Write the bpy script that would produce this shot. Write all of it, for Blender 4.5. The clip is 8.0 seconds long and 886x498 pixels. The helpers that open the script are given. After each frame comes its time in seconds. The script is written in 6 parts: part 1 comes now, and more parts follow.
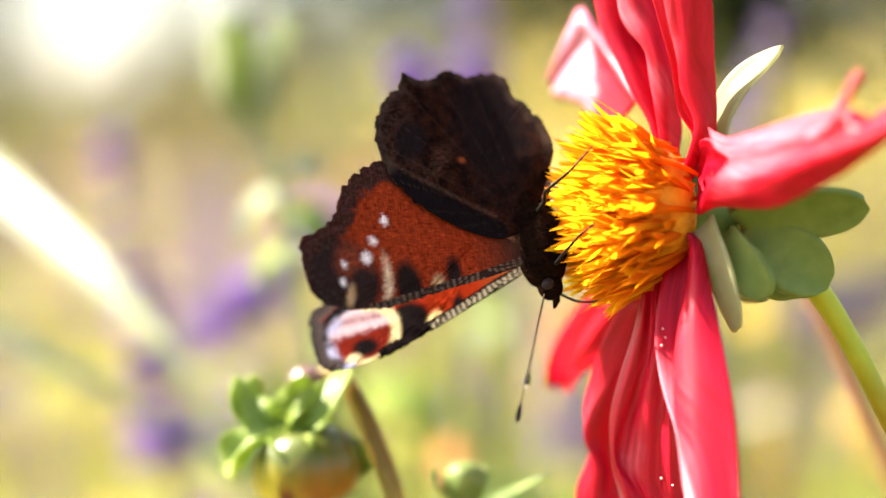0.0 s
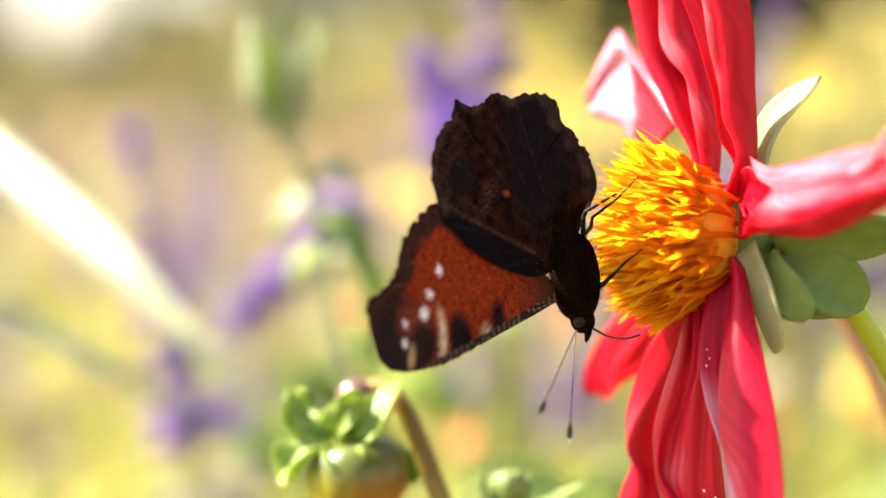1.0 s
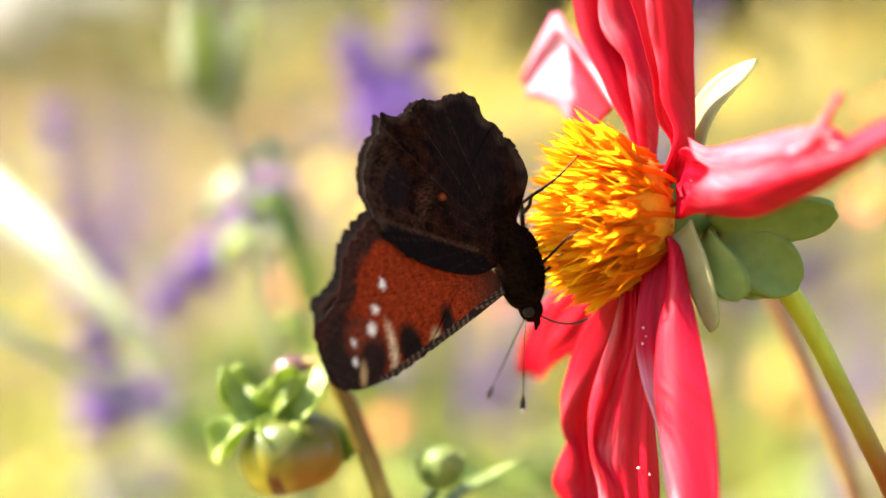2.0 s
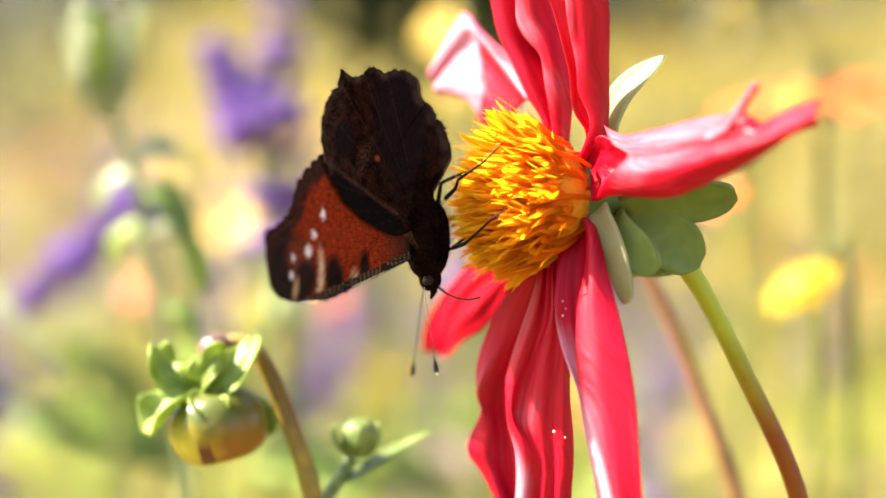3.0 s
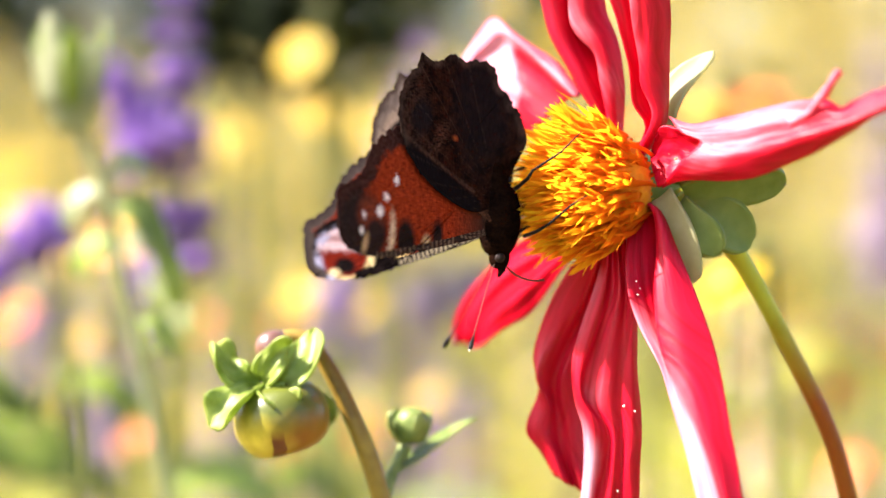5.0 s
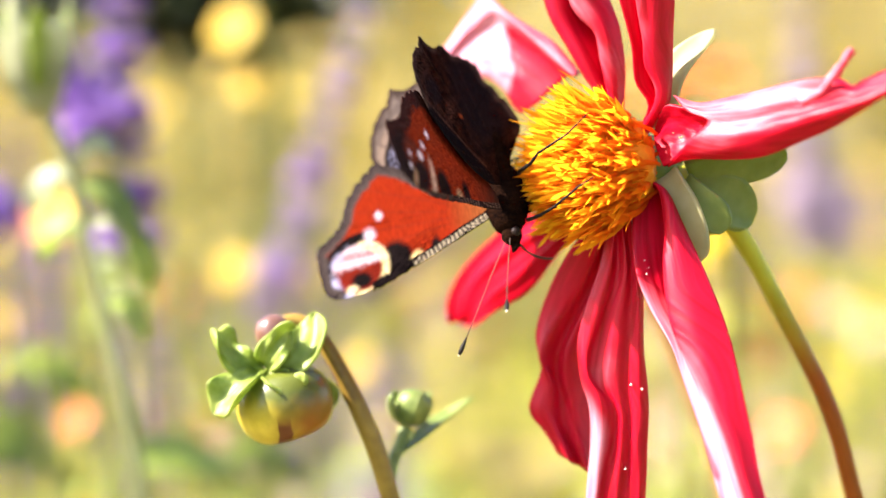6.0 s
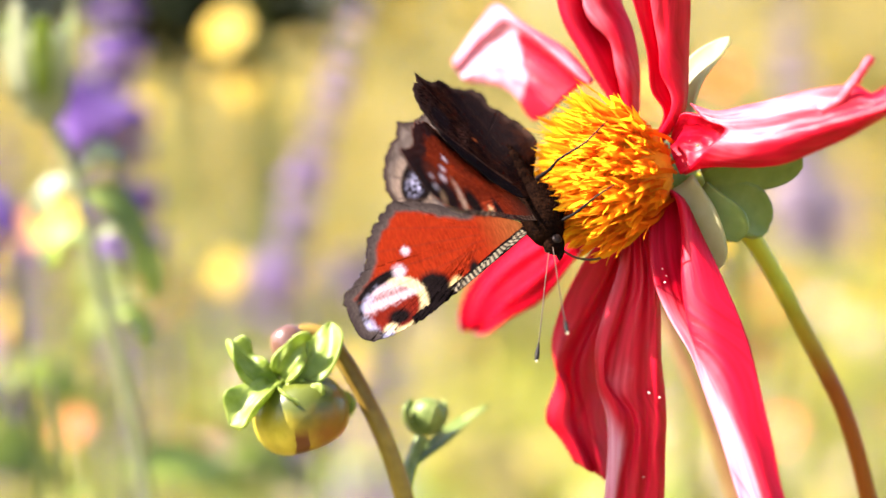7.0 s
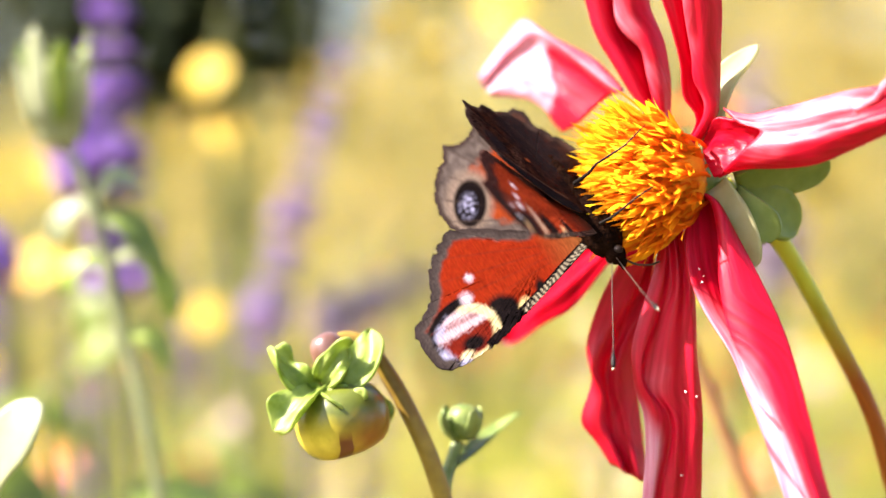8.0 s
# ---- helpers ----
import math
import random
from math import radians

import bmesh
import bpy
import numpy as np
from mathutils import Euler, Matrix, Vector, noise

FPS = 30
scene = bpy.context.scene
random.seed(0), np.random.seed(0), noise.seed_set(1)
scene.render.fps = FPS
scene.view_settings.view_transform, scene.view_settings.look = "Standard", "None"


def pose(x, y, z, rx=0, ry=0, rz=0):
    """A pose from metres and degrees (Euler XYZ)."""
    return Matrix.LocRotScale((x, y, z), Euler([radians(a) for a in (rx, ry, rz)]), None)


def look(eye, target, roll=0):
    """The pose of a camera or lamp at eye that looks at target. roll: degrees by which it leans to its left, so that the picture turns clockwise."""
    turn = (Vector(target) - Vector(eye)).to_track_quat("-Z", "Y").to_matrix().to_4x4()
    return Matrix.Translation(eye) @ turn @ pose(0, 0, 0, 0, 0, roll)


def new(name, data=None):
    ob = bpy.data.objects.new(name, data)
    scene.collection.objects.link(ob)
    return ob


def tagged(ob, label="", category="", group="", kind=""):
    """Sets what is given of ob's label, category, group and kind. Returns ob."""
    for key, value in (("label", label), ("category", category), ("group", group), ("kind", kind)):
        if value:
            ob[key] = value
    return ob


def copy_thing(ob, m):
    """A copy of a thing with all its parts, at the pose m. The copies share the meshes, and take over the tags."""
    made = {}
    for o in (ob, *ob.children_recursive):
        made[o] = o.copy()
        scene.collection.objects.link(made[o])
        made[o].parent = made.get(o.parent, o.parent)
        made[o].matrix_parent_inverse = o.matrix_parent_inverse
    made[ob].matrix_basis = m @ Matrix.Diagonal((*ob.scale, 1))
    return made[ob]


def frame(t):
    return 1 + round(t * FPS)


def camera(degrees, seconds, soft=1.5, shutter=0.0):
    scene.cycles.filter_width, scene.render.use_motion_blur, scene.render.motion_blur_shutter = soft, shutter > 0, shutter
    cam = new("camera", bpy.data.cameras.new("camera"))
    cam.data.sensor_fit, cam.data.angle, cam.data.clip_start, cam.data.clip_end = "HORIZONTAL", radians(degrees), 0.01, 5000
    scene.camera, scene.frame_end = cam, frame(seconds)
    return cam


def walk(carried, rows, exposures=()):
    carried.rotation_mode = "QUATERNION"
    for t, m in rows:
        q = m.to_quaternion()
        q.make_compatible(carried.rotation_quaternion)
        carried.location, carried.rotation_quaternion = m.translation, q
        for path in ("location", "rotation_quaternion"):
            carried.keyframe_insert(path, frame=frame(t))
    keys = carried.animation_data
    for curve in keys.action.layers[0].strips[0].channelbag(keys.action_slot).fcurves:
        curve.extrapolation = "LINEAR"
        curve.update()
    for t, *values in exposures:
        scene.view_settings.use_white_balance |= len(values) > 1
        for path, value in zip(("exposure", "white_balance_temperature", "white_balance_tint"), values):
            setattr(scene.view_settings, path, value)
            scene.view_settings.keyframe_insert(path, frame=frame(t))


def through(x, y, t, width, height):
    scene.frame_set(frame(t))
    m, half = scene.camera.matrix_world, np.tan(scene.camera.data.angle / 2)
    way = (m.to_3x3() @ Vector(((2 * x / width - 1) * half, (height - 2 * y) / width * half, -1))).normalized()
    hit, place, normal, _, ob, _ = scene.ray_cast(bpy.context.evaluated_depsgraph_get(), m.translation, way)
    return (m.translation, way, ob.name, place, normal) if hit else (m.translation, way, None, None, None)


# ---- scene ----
EXPO = 2.57
PATH = [  # seconds, place, heading, tilt, lean
    (0, 0.04753, -0.22669, 0.74880, 17.373, -3.666, -0.270),
    (0.5, 0.04269, -0.23296, 0.75777, 17.198, -5.225, -0.805),
    (1, 0.04195, -0.23736, 0.75824, 16.731, -5.118, -0.613),
    (1.2, 0.04042, -0.23756, 0.75465, 16.359, -4.771, -0.066),
    (2.3, 0.03888, -0.24273, 0.75672, 13.328, -5.384, 0.298),
    (2.5, 0.03563, -0.24686, 0.75539, 12.376, -4.843, 0.574),
    (3, 0.02324, -0.26191, 0.75215, 7.772, -4.508, 0.909),
    (3.5, -0.00053, -0.27083, 0.75600, 3.069, -5.379, 0.648),
    (4, -0.01545, -0.27248, 0.75198, 1.053, -4.887, 0.666),
    (4.5, -0.02331, -0.27802, 0.74818, 0.000, -4.000, 0.024),
    (5, -0.02977, -0.27873, 0.74504, -1.639, -3.120, -0.259),
    (5.2, -0.03536, -0.27623, 0.74205, -2.972, -2.999, -0.091),
    (6.3, -0.04939, -0.27695, 0.74982, -5.522, -4.600, -1.142),
    (6.5, -0.04741, -0.27742, 0.74666, -5.343, -4.118, -1.201),
    (7, -0.05443, -0.27523, 0.75033, -6.130, -4.443, -1.348),
    (7.5, -0.05924, -0.27170, 0.74921, -6.563, -3.949, -1.526),
    (8, -0.07193, -0.27908, 0.74167, -8.452, -2.453, -1.867),
]

cam = camera(24, 8.0, soft=1.5)
cam.data.dof.use_dof = True
cam.data.dof.focus_distance = 0.262
cam.data.dof.aperture_fstop = 7.5
walk(cam, [(t, pose(x, y, z, 90 + tilt, 0, heading) @ pose(0, 0, 0, 0, 0, lean)) for t, x, y, z, heading, tilt, lean in PATH],
     exposures=[(0, EXPO + 0.06, 6500, 16), (3, EXPO, 6430, 19), (5, EXPO - 0.03, 6300, 24), (8, EXPO - 0.06, 6270, 25)])

# ---- sky and sun ----
SUN_DIR = Vector((-0.70, 0.00, 0.71)).normalized()
world = bpy.data.worlds.new("summer_sky")
scene.world = world
world.use_nodes = True
wn = world.node_tree
sky = wn.nodes.new("ShaderNodeTexSky")
sky.sky_type = "NISHITA"
sky.sun_disc = False
sky.sun_elevation = math.asin(SUN_DIR.z)
sky.sun_rotation = math.atan2(SUN_DIR.x, SUN_DIR.y)
sky.dust_density = 2.0
back = wn.nodes["Background"]
wn.links.new(sky.outputs[0], back.inputs[0])
back.inputs[1].default_value = 0.09
sun_data = bpy.data.lights.new("sun", "SUN")
sun_data.energy, sun_data.angle, sun_data.color = 4.6, radians(0.6), (1.0, 0.93, 0.80)
sun = new("sun", sun_data)
sun.matrix_world = look(SUN_DIR * 30, (0, 0, 0))


# ---- materials ----
def surface(name, dark, light, scale=200.0, rough=0.5, bump=0.0, through=0.0, glow=None, random_tint=0.0, island=0.0, streak=None, sheen=0.0, detail=4.0, spec=0.22):
    """Procedural surface: two colours mixed by noise at two scales, fine relief, optional light passing through."""
    m = bpy.data.materials.new(name)
    m.use_nodes = True
    nt = m.node_tree
    n, k = nt.nodes, nt.links
    bsdf = n["Principled BSDF"]
    out = n["Material Output"]
    co = n.new("ShaderNodeTexCoord")
    vec = co.outputs["Object"]
    if streak:
        mp = n.new("ShaderNodeMapping")
        mp.inputs["Scale"].default_value = streak
        k.new(vec, mp.inputs[0])
        vec = mp.outputs[0]
    n1 = n.new("ShaderNodeTexNoise")
    n1.inputs["Scale"].default_value, n1.inputs["Detail"].default_value = scale, detail
    k.new(vec, n1.inputs["Vector"])
    n2 = n.new("ShaderNodeTexNoise")
    n2.inputs["Scale"].default_value, n2.inputs["Detail"].default_value = scale * 0.17, 2.0
    k.new(vec, n2.inputs["Vector"])
    add = n.new("ShaderNodeMath")
    add.operation = "ADD"
    k.new(n1.outputs[0], add.inputs[0])
    k.new(n2.outputs[0], add.inputs[1])
    last = add.outputs[0]
    if random_tint:
        info = n.new("ShaderNodeObjectInfo")
        ma = n.new("ShaderNodeMath")
        ma.operation = "MULTIPLY_ADD"
        ma.inputs[1].default_value = random_tint
        k.new(info.outputs["Random"], ma.inputs[0])
        k.new(last, ma.inputs[2])
        last = ma.outputs[0]
    if island:
        geo = n.new("ShaderNodeNewGeometry")
        mb = n.new("ShaderNodeMath")
        mb.operation = "MULTIPLY_ADD"
        mb.inputs[1].default_value = island
        k.new(geo.outputs["Random Per Island"], mb.inputs[0])
        k.new(last, mb.inputs[2])
        last = mb.outputs[0]
    spread = n.new("ShaderNodeMapRange")
    spread.inputs[1].default_value = 0.72
    spread.inputs[2].default_value = 1.28 + random_tint + island
    k.new(last, spread.inputs[0])
    ramp = n.new("ShaderNodeMix")
    ramp.data_type = "RGBA"
    ramp.inputs[6].default_value = (*dark, 1)
    ramp.inputs[7].default_value = (*light, 1)
    k.new(spread.outputs[0], ramp.inputs[0])
    col = ramp.outputs[2]
    k.new(col, bsdf.inputs["Base Color"])
    bsdf.inputs["Roughness"].default_value = rough
    bsdf.inputs["Specular IOR Level"].default_value = spec
    if sheen:
        bsdf.inputs["Sheen Weight"].default_value = sheen
        bsdf.inputs["Sheen Roughness"].default_value = 0.4
    if bump:
        bp = n.new("ShaderNodeBump")
        bp.inputs["Strength"].default_value = bump
        bp.inputs["Distance"].default_value = 0.0004
        k.new(n1.outputs[0], bp.inputs["Height"])
        k.new(bp.outputs[0], bsdf.inputs["Normal"])
    if through:
        tr = n.new("ShaderNodeBsdfTranslucent")
        k.new(col, tr.inputs[0])
        mx = n.new("ShaderNodeMixShader")
        mx.inputs[0].default_value = through
        k.new(bsdf.outputs[0], mx.inputs[1])
        k.new(tr.outputs[0], mx.inputs[2])
        k.new(mx.outputs[0], out.inputs[0])
    return m


def tinted(name, rough, through=0.0, grain=3000.0, bump=0.3):
    """Surface that takes its colour from the mesh's own markings, with a fine grain of scales."""
    m = bpy.data.materials.new(name)
    m.use_nodes = True
    n, k = m.node_tree.nodes, m.node_tree.links
    bsdf = n["Principled BSDF"]
    at = n.new("ShaderNodeAttribute")
    at.attribute_name = "marking"
    co = n.new("ShaderNodeTexCoord")
    no = n.new("ShaderNodeTexNoise")
    no.inputs["Scale"].default_value, no.inputs["Detail"].default_value = grain, 3.0
    stretch = n.new("ShaderNodeMapping")
    stretch.inputs["Scale"].default_value = (0.32, 2.3, 1.0)
    k.new(co.outputs["Object"], stretch.inputs[0])
    k.new(stretch.outputs[0], no.inputs["Vector"])
    rng = n.new("ShaderNodeMapRange")
    rng.inputs[1].default_value, rng.inputs[2].default_value = 0.32, 0.68
    rng.inputs[3].default_value, rng.inputs[4].default_value = 0.72, 1.26
    k.new(no.outputs[0], rng.inputs[0])
    mul = n.new("ShaderNodeVectorMath")
    mul.operation = "SCALE"
    k.new(at.outputs["Color"], mul.inputs[0])
    k.new(rng.outputs[0], mul.inputs["Scale"])
    k.new(mul.outputs[0], bsdf.inputs["Base Color"])
    bsdf.inputs["Roughness"].default_value = rough
    bsdf.inputs["Specular IOR Level"].default_value = 0.0
    bp = n.new("ShaderNodeBump")
    bp.inputs["Strength"].default_value, bp.inputs["Distance"].default_value = bump, 0.0002
    k.new(no.outputs[0], bp.inputs["Height"])
    k.new(bp.outputs[0], bsdf.inputs["Normal"])
    if through:
        tr = n.new("ShaderNodeBsdfTranslucent")
        k.new(mul.outputs[0], tr.inputs[0])
        mx = n.new("ShaderNodeMixShader")
        mx.inputs[0].default_value = through
        k.new(bsdf.outputs[0], mx.inputs[1])
        k.new(tr.outputs[0], mx.inputs[2])
        k.new(mx.outputs[0], n["Material Output"].inputs[0])
    return m


PETAL = surface("petal_crimson", (0.42, 0.001, 0.010), (0.66, 0.006, 0.030), 260, 0.34, 0.35, 0.42, spec=0.14, streak=(1, 1, 0.1))
PETAL_BACK = surface("petal_reverse", (0.55, 0.12, 0.18), (0.68, 0.40, 0.44), 300, 0.40, 0.35, 0.30, spec=0.25, streak=(1, 1, 0.1))


def folded_material():
    """Crimson petal, pale pink where its reverse rolls over and where sun highlights are painted in; fine lengthwise
    veins.
    """
    m = bpy.data.materials.new("petal_folded")
    m.use_nodes = True
    n, k = m.node_tree.nodes, m.node_tree.links
    bsdf = n["Principled BSDF"]
    pale = n.new("ShaderNodeAttribute")
    pale.attribute_name = "reverse_and_glint"
    vein = n.new("ShaderNodeAttribute")
    vein.attribute_name = "grain"
    no = n.new("ShaderNodeTexNoise")
    no.inputs["Scale"].default_value, no.inputs["Detail"].default_value = 1.0, 4.0
    k.new(vein.outputs["Vector"], no.inputs["Vector"])
    geo = n.new("ShaderNodeNewGeometry")
    blot = n.new("ShaderNodeTexNoise")
    blot.inputs["Scale"].default_value, blot.inputs["Detail"].default_value = 220.0, 5.0
    k.new(geo.outputs["Position"], blot.inputs["Vector"])
    red = n.new("ShaderNodeValToRGB")
    e = red.color_ramp.elements
    e[0].position, e[0].color = 0.30, (0.46, 0.001, 0.010, 1)
    e[1].position, e[1].color = 0.72, (0.70, 0.006, 0.034, 1)
    k.new(no.outputs[0], red.inputs[0])
    pink = n.new("ShaderNodeValToRGB")
    e = pink.color_ramp.elements
    e[0].position, e[0].color = 0.28, (0.58, 0.15, 0.22, 1)
    e[1].position, e[1].color = 0.64, (0.72, 0.40, 0.45, 1)
    k.new(no.outputs[0], pink.inputs[0])
    # the pale colour fades in along the veins
    add = n.new("ShaderNodeMath")
    add.operation = "MULTIPLY_ADD"
    add.inputs[1].default_value = 0.14
    k.new(no.outputs[0], add.inputs[0])
    k.new(pale.outputs["Fac"], add.inputs[2])
    add2 = n.new("ShaderNodeMath")
    add2.operation = "MULTIPLY_ADD"
    add2.inputs[1].default_value = 0.3
    k.new(blot.outputs[0], add2.inputs[0])
    k.new(add.outputs[0], add2.inputs[2])
    rng = n.new("ShaderNodeMapRange")
    rng.interpolation_type = "SMOOTHSTEP"
    rng.inputs[1].default_value, rng.inputs[2].default_value = 0.40, 1.18
    k.new(add2.outputs[0], rng.inputs[0])
    mix = n.new("ShaderNodeMix")
    mix.data_type = "RGBA"
    k.new(rng.outputs[0], mix.inputs[0])
    k.new(red.outputs[0], mix.inputs[6])
    k.new(pink.outputs[0], mix.inputs[7])
    k.new(mix.outputs[2], bsdf.inputs["Base Color"])
    bsdf.inputs["Roughness"].default_value = 0.42
    bsdf.inputs["Specular IOR Level"].default_value = 0.32
    bp = n.new("ShaderNodeBump")
    bp.inputs["Strength"].default_value, bp.inputs["Distance"].default_value = 0.45, 0.0003
    k.new(no.outputs[0], bp.inputs["Height"])
    k.new(bp.outputs[0], bsdf.inputs["Normal"])
    tr = n.new("ShaderNodeBsdfTranslucent")
    k.new(mix.outputs[2], tr.inputs[0])
    mx = n.new("ShaderNodeMixShader")
    mx.inputs[0].default_value = 0.40
    k.new(bsdf.outputs[0], mx.inputs[1])
    k.new(tr.outputs[0], mx.inputs[2])
    k.new(mx.outputs[0], n["Material Output"].inputs[0])
    return m


PETAL_FOLDED = folded_material()
BRACT_PALE = surface("pale_bract", (0.46, 0.44, 0.20), (0.58, 0.56, 0.32), 300, 0.4, 0.15, 0.60)
BRACT_GREEN = surface("green_bract", (0.13, 0.19, 0.035), (0.22, 0.28, 0.065), 350, 0.5, 0.3, 0.3)


def stem_material():
    m = surface("dahlia_stem", (0.34, 0.36, 0.010), (0.48, 0.48, 0.03), 300, 0.4, 0.2, 0.2)
    n, k = m.node_tree.nodes, m.node_tree.links
    geo = n.new("ShaderNodeNewGeometry")
    sep = n.new("ShaderNodeSeparateXYZ")
    k.new(geo.outputs["Position"], sep.inputs[0])
    rng = n.new("ShaderNodeMapRange")
    rng.inputs[1].default_value, rng.inputs[2].default_value = 0.722, 0.708
    k.new(sep.outputs["Z"], rng.inputs[0])
    mix = n.new("ShaderNodeMix")
    mix.data_type = "RGBA"
    mix.inputs[7].default_value = (0.28, 0.062, 0.006, 1)
    k.new(rng.outputs[0], mix.inputs[0])
    old = n["Principled BSDF"].inputs["Base Color"].links[0].from_socket
    k.new(old, mix.inputs[6])
    k.new(mix.outputs[2], n["Principled BSDF"].inputs["Base Color"])
    return m


DAHLIA_STEM = stem_material()
STEM_BROWN = surface("stem_brown", (0.24, 0.11, 0.04), (0.38, 0.20, 0.08), 260, 0.45, 0.25)
BUD_STEM = surface("bud_stem", (0.12, 0.068, 0.010), (0.27, 0.185, 0.024), 260, 0.45, 0.25)
BUD_PINK = surface("bud_pink", (0.07, 0.03, 0.018), (0.17, 0.085, 0.055), 200, 0.3, 0.2, spec=0.5)
def bud_material():
    """Bud scales: dark green round the stalk, yellow below, brown-orange towards +X."""
    m = surface("bud_skin", (0.40, 0.31, 0.010), (0.68, 0.55, 0.05), 420, 0.32, 0.2, 0.1, spec=0.35)
    n, k = m.node_tree.nodes, m.node_tree.links
    geo = n.new("ShaderNodeNewGeometry")
    sep = n.new("ShaderNodeSeparateXYZ")
    k.new(geo.outputs["Position"], sep.inputs[0])
    no = n.new("ShaderNodeTexNoise")
    no.inputs["Scale"].default_value = 250.0
    k.new(geo.outputs["Position"], no.inputs["Vector"])
    last = n["Principled BSDF"].inputs["Base Color"].links[0].from_socket
    for axis, lo, hi, colour in (("X", -0.0465, -0.0415, (0.27, 0.10, 0.010, 1)), ("Z", 0.7040, 0.7080, (0.085, 0.105, 0.012, 1))):
        ma = n.new("ShaderNodeMath")
        ma.operation = "MULTIPLY_ADD"
        ma.inputs[1].default_value = 0.004
        k.new(no.outputs[0], ma.inputs[0])
        k.new(sep.outputs[axis], ma.inputs[2])
        rng = n.new("ShaderNodeMapRange")
        rng.inputs[1].default_value, rng.inputs[2].default_value = lo + 0.002, hi + 0.002
        k.new(ma.outputs[0], rng.inputs[0])
        mix = n.new("ShaderNodeMix")
        mix.data_type = "RGBA"
        mix.inputs[7].default_value = colour
        k.new(rng.outputs[0], mix.inputs[0])
        k.new(last, mix.inputs[6])
        last = mix.outputs[2]
    # one brown seam between two scales
    wav = n.new("ShaderNodeMath")
    wav.operation = "MULTIPLY_ADD"
    wav.inputs[1].default_value = 0.0012
    k.new(no.outputs[0], wav.inputs[0])
    k.new(sep.outputs["X"], wav.inputs[2])
    far = n.new("ShaderNodeMath")
    far.operation = "COMPARE"
    far.inputs[1].default_value, far.inputs[2].default_value = -0.0436, 0.0009
    k.new(wav.outputs[0], far.inputs[0])
    low = n.new("ShaderNodeMapRange")
    low.inputs[1].default_value, low.inputs[2].default_value = 0.7052, 0.7036
    k.new(sep.outputs["Z"], low.inputs[0])
    both = n.new("ShaderNodeMath")
    both.operation = "MULTIPLY"
    k.new(far.outputs[0], both.inputs[0])
    k.new(low.outputs[0], both.inputs[1])
    mix = n.new("ShaderNodeMix")
    mix.data_type = "RGBA"
    mix.inputs[7].default_value = (0.15, 0.045, 0.012, 1)
    k.new(both.outputs[0], mix.inputs[0])
    k.new(last, mix.inputs[6])
    k.new(mix.outputs[2], n["Principled BSDF"].inputs["Base Color"])
    return m


BUD_SKIN = bud_material()
BUD_LEAF = surface("bud_leaf", (0.18, 0.27, 0.022), (0.42, 0.50, 0.12), 300, 0.36, 0.5, 0.38, spec=0.3)
BUD_BRACT = surface("bud_bract", (0.16, 0.25, 0.014), (0.46, 0.55, 0.13), 420, 0.42, 0.7, 0.45, spec=0.35)
SIDE_GREEN = surface("side_bud_green", (0.10, 0.16, 0.026), (0.29, 0.35, 0.10), 500, 0.40, 0.5, 0.30, spec=0.35)
BROAD_LEAF = surface("broad_leaf_green", (0.085, 0.14, 0.010), (0.20, 0.25, 0.045), 120, 0.4, 0.4, 0.35, spec=0.25)
CORE = surface("disc_core", (0.74, 0.20, 0.004), (0.90, 0.36, 0.008), 900, 0.6, 0.8, 0.3)
LEAF = surface("meadow_leaf", (0.17, 0.20, 0.018), (0.45, 0.43, 0.06), 60, 0.5, 0.2, 0.35, random_tint=0.5)
LEAF_YELLOW = surface("meadow_leaf_yellow", (0.29, 0.235, 0.045), (0.48, 0.385, 0.115), 60, 0.5, 0.2, 0.35, random_tint=0.5)
LEAF_PALE = surface("pale_leaf", (0.22, 0.25, 0.11), (0.40, 0.43, 0.24), 120, 0.35, 0.2, 0.42)
STALK = surface("meadow_stalk", (0.11, 0.13, 0.03), (0.21, 0.21, 0.06), 80, 0.5, 0.2)
STRAW = surface("dry_stalk", (0.28, 0.20, 0.15), (0.44, 0.34, 0.27), 80, 0.6, 0.2)
ROSE = surface("faded_rose", (0.30, 0.17, 0.12), (0.50, 0.36, 0.28), 80, 0.5, 0.2, 0.35)
PURPLE = surface("salvia_purple", (0.17, 0.075, 0.33), (0.34, 0.19, 0.50), 150, 0.5, 0.2, 0.3, random_tint=0.3, island=0.4)
LILAC = surface("salvia_lilac", (0.25, 0.15, 0.36), (0.42, 0.30, 0.50), 150, 0.5, 0.2, 0.3, random_tint=0.3, island=0.4)
YELLOW = surface("ray_yellow", (0.48, 0.32, 0.006), (0.62, 0.45, 0.025), 120, 0.45, 0.2, 0.3, random_tint=0.3)
ORANGE = surface("ray_orange", (0.50, 0.10, 0.012), (0.60, 0.17, 0.035), 120, 0.45, 0.2, 0.3, random_tint=0.2)
MAUVE = surface("salvia_mauve", (0.30, 0.22, 0.30), (0.44, 0.36, 0.42), 150, 0.5, 0.2, 0.3, random_tint=0.3, island=0.4)
DARK_EYE = surface("seed_disc", (0.20, 0.09, 0.01), (0.40, 0.22, 0.02), 400, 0.7, 0.5)
SOIL = surface("garden_soil", (0.07, 0.055, 0.03), (0.17, 0.14, 0.07), 6, 0.9, 0.4, detail=8)
HEDGE = surface("hedge_leaf", (0.012, 0.022, 0.007), (0.035, 0.055, 0.015), 4, 0.6, 0.1, 0.15, island=0.5)
